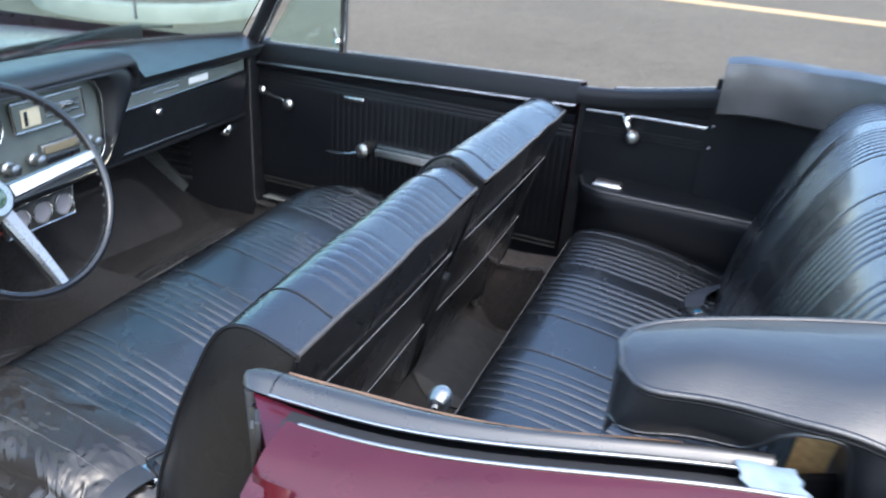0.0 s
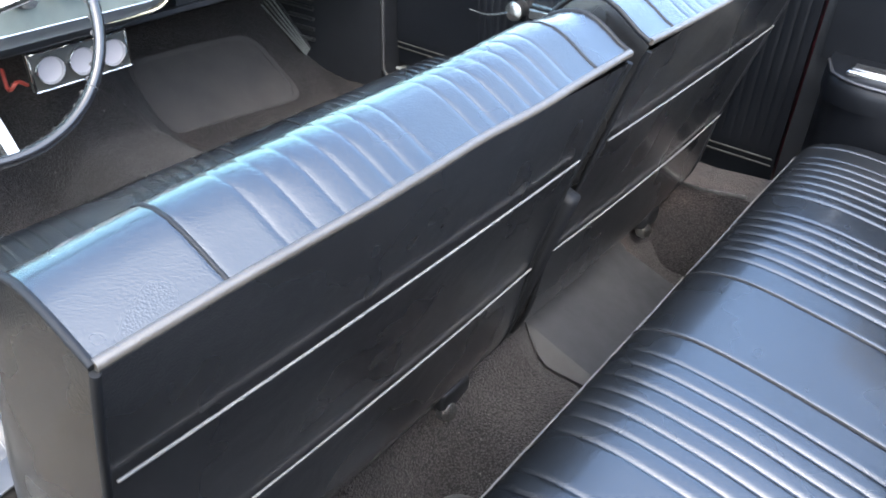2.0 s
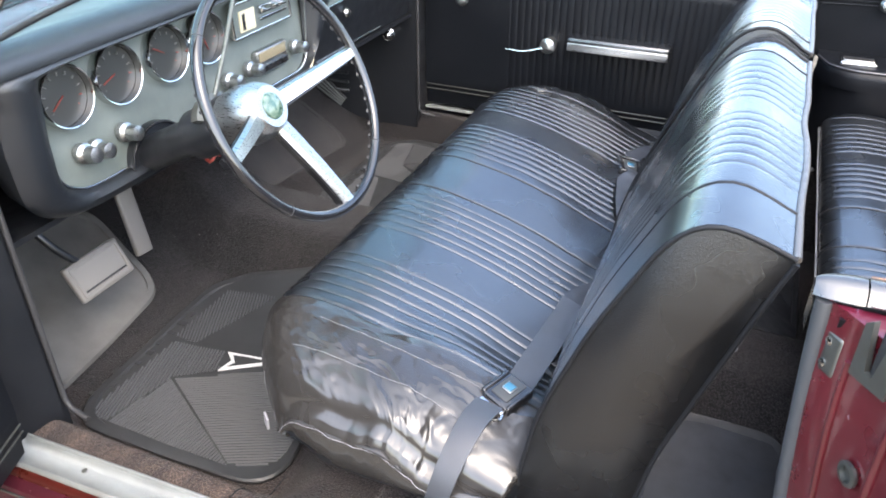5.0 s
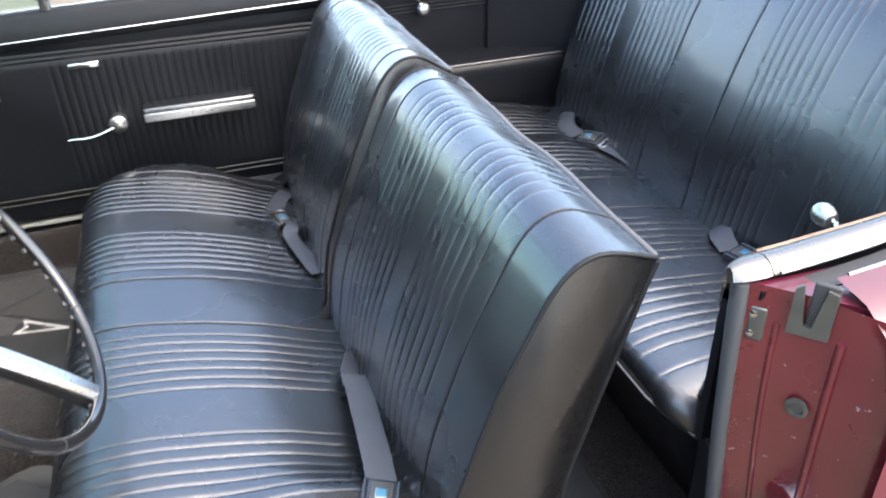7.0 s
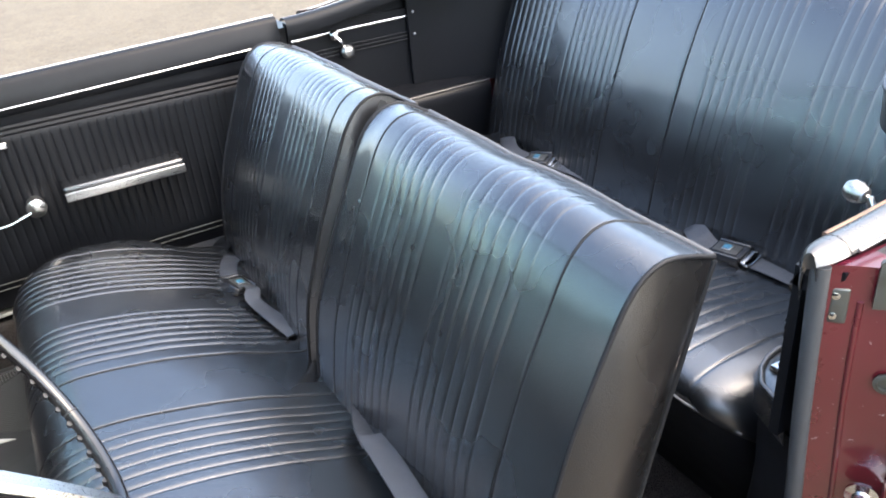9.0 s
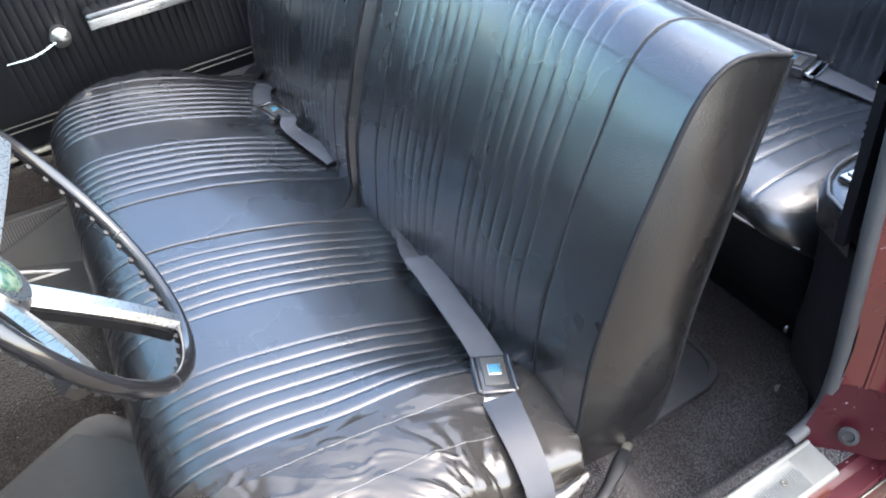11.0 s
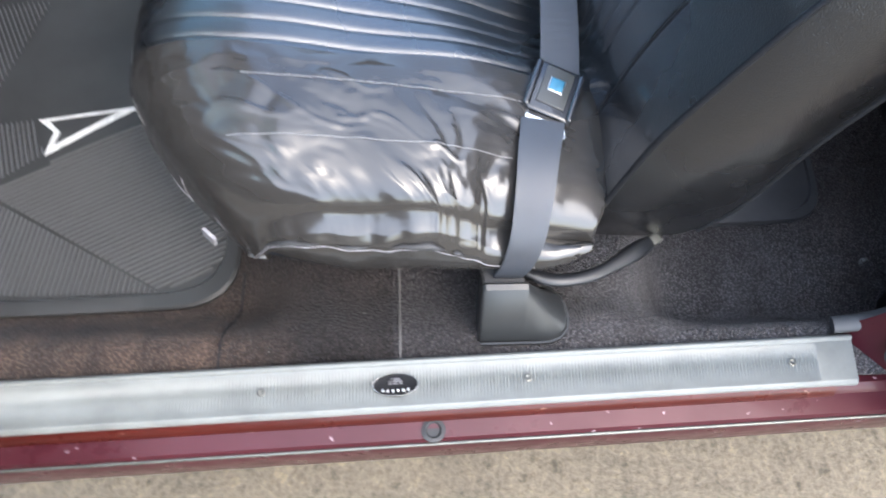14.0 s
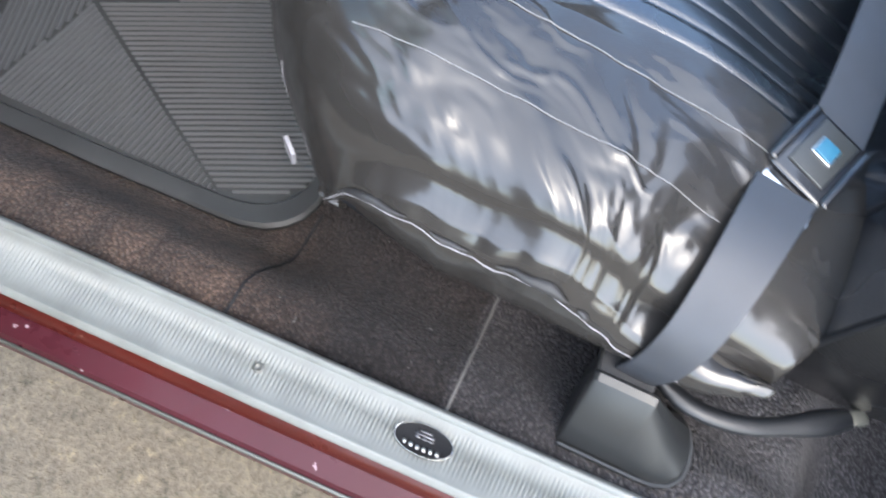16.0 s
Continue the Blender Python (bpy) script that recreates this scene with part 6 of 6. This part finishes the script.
def boot_row(i):
    """One cross-section of the boot, its driver end square with an arched cut-out in the skirt."""
    p, last = spine[i], len(spine) - 1
    t = spine[min(i + 4, last)] - spine[max(i - 4, 0)]
    t[2] = 0
    t /= np.linalg.norm(t)
    out = np.array((t[1], -t[0], 0))
    mix = ssin((i - 120) / 120)
    cross = [[a0 + (a1 - a0) * mix, h0 + (h1 - h0) * mix] for (a0, h0), (a1, h1) in zip(cross_d, cross_p)]
    if i < 180:
        x, own = p[0], 1 - mix
        far, near = 0.052 * ssin((x - 0.49) / 0.20), 0.016 * ssin((x - 0.55) / 0.15) + 0.03 * ssin((x - 0.68) / 0.12)
        d = max(0.0, x - 0.485)
        round_end = 1 - math.sqrt(max(0.0, 1 - max(0.0, 1 - d / 0.036) ** 2))
        far_end = 1 - math.sqrt(max(0.0, 1 - max(0.0, 1 - d / 0.075) ** 2))
        crown = math.sqrt(min(1.0, (d + 0.004) / 0.09))
        arch = math.exp(-((x - 0.662) / 0.036) ** 4)
        flap = ssin((x - 0.694) / 0.016)
        for k, c in enumerate(cross):
            if k <= 4 or k == 11:
                c[0] -= own * far * (1.0 if k < 4 else 0.5)
            if 6 <= k <= 10:
                c[0] += own * near * (1.0 if k in (7, 8) else 0.6)
            c[0] *= 1 - own * (0.62 * round_end if c[0] > 0 else 0.80 * far_end)
            if 4 <= k <= 6:
                c[1] = 0.081 + (c[1] - 0.081) * (crown if i < 120 else 1.0)
        cross[7][1] -= own * 0.022 * ssin((x - 0.66) / 0.10)
        cross[8][1] -= own * 0.022 * ssin((x - 0.66) / 0.10)
        cross[9][0] += own * (0.022 * arch + 0.030 * flap)
        cross[9][1] += own * (0.050 * arch * (1 - flap) - 0.075 * flap)
        cross[10][1] += own * (0.056 * arch * (1 - flap) - 0.05 * flap)
        cross[10][0] -= own * 0.02 * arch
    sag = 0.0035 * noise.noise(Vector((i * 0.045, 3.1, 0)))
    return [p + out * (a + 0.004 * noise.noise(Vector((i * 0.05, k * 0.6, 7)))) + np.array((0, 0, h + sag + (0.004 * noise.noise(Vector((i * 0.075, a * 20, 2))) if 3 < k < 7 or k == 9 else 0.0))) for k, (a, h) in enumerate(cross)]


U = [boot_row(i) for i in range(len(spine))]
sheet("boot_cover", [[p for k, p in enumerate(r) for p in ([p] if k not in (3, 7) else [0.5 * p + 0.5 * r[k - 1] if k == 3 else p, p if k == 3 else 0.5 * (p + r[8])])] for r in U], vinyl_boot, boot, "padded dark vinyl cover", cv=True, caps=True, angle=48)
end_top = [U[0][k] for k in (4, 5, 6)]
tube("boot_welt", [r[3] for r in U[150::-2]] + end_top + [r[7] for r in U[0:358:2]], 0.0036, vinyl_boot, boot, "piping round the top of the boot", 8)
tube("boot_seam", [0.8 * r[8] + 0.2 * r[7] for r in U[0:358:3]], 0.0020, welt_black, boot, "", 8)
tube("boot_hem", [U[0][11] * 0.4 + U[0][10] * 0.6] + [r[9] for r in U[0:92:2]], 0.0028, vinyl_boot, boot, "hem of the boot's skirt", 8)
tube("boot_hem", [r[1] for r in U[2:200:3]], 0.0036, vinyl_boot, boot, "", 8)
lining = [[(x, -0.664 + 0.25 * (1.09 - z) + 0.004 * noise.noise(Vector((x * 30, z * 30, 0))), z) for z in np.linspace(1.02, 1.094, 7)] for x in np.linspace(0.664, 0.699, 8)]
slab("boot_lining", lining, (0, 0.003, 0), tan_cloth, boot, "tan cloth lining inside the boot")

# ---- seat belts ----
def buckle(at, along, up, parent):
    z = Vector(up).normalized()
    x = Vector(along).normalized()
    y = z.cross(x).normalized()
    x = y.cross(z)
    m = Matrix((x, y, z)).transposed()
    bk = block("buckle", at, (0.066, 0.050, 0.017), wheel_black, parent, "black belt buckle", 0.005, m, 3)
    at = Vector(at)
    put = lambda x, y, z: at + m @ Vector((x, y, z))
    for sy in (-1, 1):
        block("side_rail", put(0, sy * 0.0245, 0.001), (0.062, 0.008, 0.020), wheel_black, bk, "", 0.003, m)
    block("cover_plate", put(-0.003, 0, 0.0088), (0.048, 0.032, 0.003), face_dark, bk, "satin black cover plate", 0.001, m)
    block("button_frame", put(-0.004, 0, 0.0108), (0.0178, 0.0178, 0.003), brushed, bk, "chrome frame", 0.001, m)
    block("push_button", put(-0.004, 0, 0.0122), (0.0150, 0.0150, 0.003), blue_button, bk, "pale blue push button", 0.001, m)
    block("tongue", put(0.037, 0, 0.0), (0.010, 0.047, 0.006), chrome, bk, "chrome belt tongue", 0.0015, m)
    block("tongue_slot", put(0.0335, 0, 0.003), (0.003, 0.036, 0.003), rubber, bk, "", 0.0, m)
    tube("tongue_loop", [put(*p) for p in ((0.038, -0.024, 0), (0.047, -0.027, 0), (0.053, -0.021, 0), (0.054, 0, 0), (0.053, 0.021, 0), (0.047, 0.027, 0), (0.038, 0.024, 0))], 0.0021, chrome, bk, "chrome loop", 6)
    return m


def belt(label, group="lap belts"):
    return thing("seat_belt", label, "seat belt", group)


b1 = belt("driver lap belt lying buckled across the seat cushion")
buckle((-0.229, -0.560, 0.592), (-0.36, -0.9, -0.05), (0.15, -0.05, 1), b1)
ribbon("webbing", spline([(-0.244, -0.598, 0.600), (-0.252, -0.640, 0.602), (-0.258, -0.682, 0.588), (-0.264, -0.716, 0.562), (-0.271, -0.731, 0.530), (-0.279, -0.733, 0.497)], 24), (0.046, 0.031), [(-1, 0.25, 0), (-1, 0, 0.1)], webbing, b1, "dark grey webbing")
ribbon("webbing", spline([(-0.218, -0.53, 0.592), (-0.212, -0.47, 0.592), (-0.205, -0.38, 0.588), (-0.200, -0.315, 0.584), (-0.198, -0.275, 0.583)], 22), (0.045, 0.047), [(-1, 0.2, 0.2), (-1, -0.25, 0.3)], webbing, b1, "dark grey webbing")
ribbon("webbing", spline([(-0.206, -0.300, 0.579), (-0.204, -0.262, 0.580), (-0.196, -0.225, 0.572), (-0.182, -0.18, 0.560), (-0.168, -0.14, 0.545)], 18), (0.040, 0.016), [(-1, 0.1, 0.5), (-0.7, 0.0, 0.8)], webbing, b1, "folded end of the webbing")


def retractor(s):
    prof = [(0.741, 0.436), (0.741, 0.490), (0.742, 0.505), (0.746, 0.511), (0.752, 0.509), (0.760, 0.500), (0.771, 0.484), (0.782, 0.463), (0.790, 0.436)]
    rows = [[(x, s * (0.758 + (y - 0.758) * k), 0.436 + (z - 0.436) * k) for y, z in prof] for x, k in ((-0.309, 0.90), (-0.307, 0.97), (-0.304, 1.0), (-0.280, 1.0), (-0.262, 1.0), (-0.258, 0.99))]
    foot = spline([(-0.232, 0.722), (-0.216, 0.730), (-0.207, 0.745), (-0.204, 0.762), (-0.208, 0.780), (-0.222, 0.789), (-0.240, 0.791)], len(prof))
    for k in (0.5, 0.93, 1.0):
        rows.append([(-0.258 + (fx + 0.258) * k, s * (y + (fy - y) * k), z + (0.436 - z) * (k if k < 0.9 else 0.8 + 0.2 * (k - 0.93) / 0.07)) for (y, z), (fx, fy) in zip(prof, foot)])
    r = sheet("retractor_cover", rows, grey_plastic, b1 if s < 0 else b2, "dark grey plastic belt retractor cover", cv=True, caps=True, angle=24)
    tube("cover_edge", [(-0.306, s * 0.791, 0.441)] + [(fx, s * fy, 0.441) for fx, fy in foot[::-1]], 0.0022, grey_plastic, r, "", 6)
    block("belt_slot", (-0.283, s * 0.731, 0.466), (0.046, 0.021, 0.062), rubber, r, "dark mouth of the cover", 0.002)
    tube("slot_edge", [(-0.306, s * 0.742, 0.503), (-0.307, s * 0.724, 0.498), (-0.284, s * 0.720, 0.496)], 0.0018, grey_plastic, r, "", 6)
    return r


b2 = belt("passenger lap belt lying on the seat cushion")
buckle((-0.226, 0.370, 0.560), (-0.25, 0.95, 0), (0.25, 0, 1), b2)
ribbon("webbing", spline([(-0.212, 0.345, 0.566), (-0.208, 0.315, 0.570), (-0.220, 0.288, 0.566), (-0.214, 0.25, 0.560), (-0.200, 0.19, 0.556), (-0.180, 0.13, 0.545)], 26), (0.030, 0.046), [(-1, 0.1, 0.35), (-1, 0.15, 0.2)], webbing, b2, "dark grey webbing")
ribbon("webbing", spline([(-0.234, 0.41, 0.560), (-0.225, 0.46, 0.556), (-0.21, 0.51, 0.548), (-0.19, 0.56, 0.535), (-0.165, 0.62, 0.51)], 20), 0.040, [(-1, 0.1, 0.15), (-0.8, 0, 0.4)], webbing, b2, "dark grey webbing")
retractor(-1)
retractor(1)
rng = random.Random(3)
for k in range(16):
    x0 = -0.192 + 0.0042 * k
    y0, y1 = -0.765 + 0.004 * rng.random(), -0.728 - 0.010 * rng.random() - 0.0006 * k
    tube("thread", [(x0 + 0.001 * math.sin(9 * t + k), y0 + (y1 - y0) * t, floor_z(x0, y0 + (y1 - y0) * t) + 0.0016) for t in np.linspace(0.04 * k, 1, 6)], 0.0007, pale_floor, floor_carpet, "bare pale carpet backing", 5)
b3 = belt("rear lap belt lying on the rear cushion, passenger side")
buckle((0.560, 0.290, 0.672), (0.5, -0.85, 0), (-0.2, 0, 1), b3)
ribbon("webbing", spline([(0.548, 0.33, 0.670), (0.545, 0.39, 0.672), (0.575, 0.45, 0.672), (0.605, 0.50, 0.670)], 16), 0.044, [(1, 0.4, 0.1), (1, 0.4, 0.4)], webbing, b3, "dark grey webbing")
ribbon("webbing", spline([(0.578, 0.25, 0.670), (0.595, 0.20, 0.667), (0.605, 0.15, 0.664), (0.61, 0.10, 0.66)], 16), 0.044, [(1, 0.4, 0.1), (1, 0.4, 0.3)], webbing, b3, "dark grey webbing")
b4 = belt("rear lap belt lying on the rear cushion, driver side")
buckle((0.560, -0.318, 0.672), (0.25, -0.95, 0), (-0.1, 0, 1), b4)
ribbon("webbing", spline([(0.572, -0.37, 0.669), (0.58, -0.43, 0.667), (0.59, -0.50, 0.66), (0.60, -0.57, 0.635)], 16), 0.044, [(1, 0.2, 0.05), (1, 0.1, 0.05)], webbing, b4, "dark grey webbing")
ribbon("webbing", spline([(0.550, -0.285, 0.672), (0.558, -0.25, 0.676), (0.58, -0.21, 0.674), (0.605, -0.18, 0.668)], 14), 0.044, [(1, 0.2, 0.1), (1, 0.5, 0.3)], webbing, b4, "dark grey webbing")
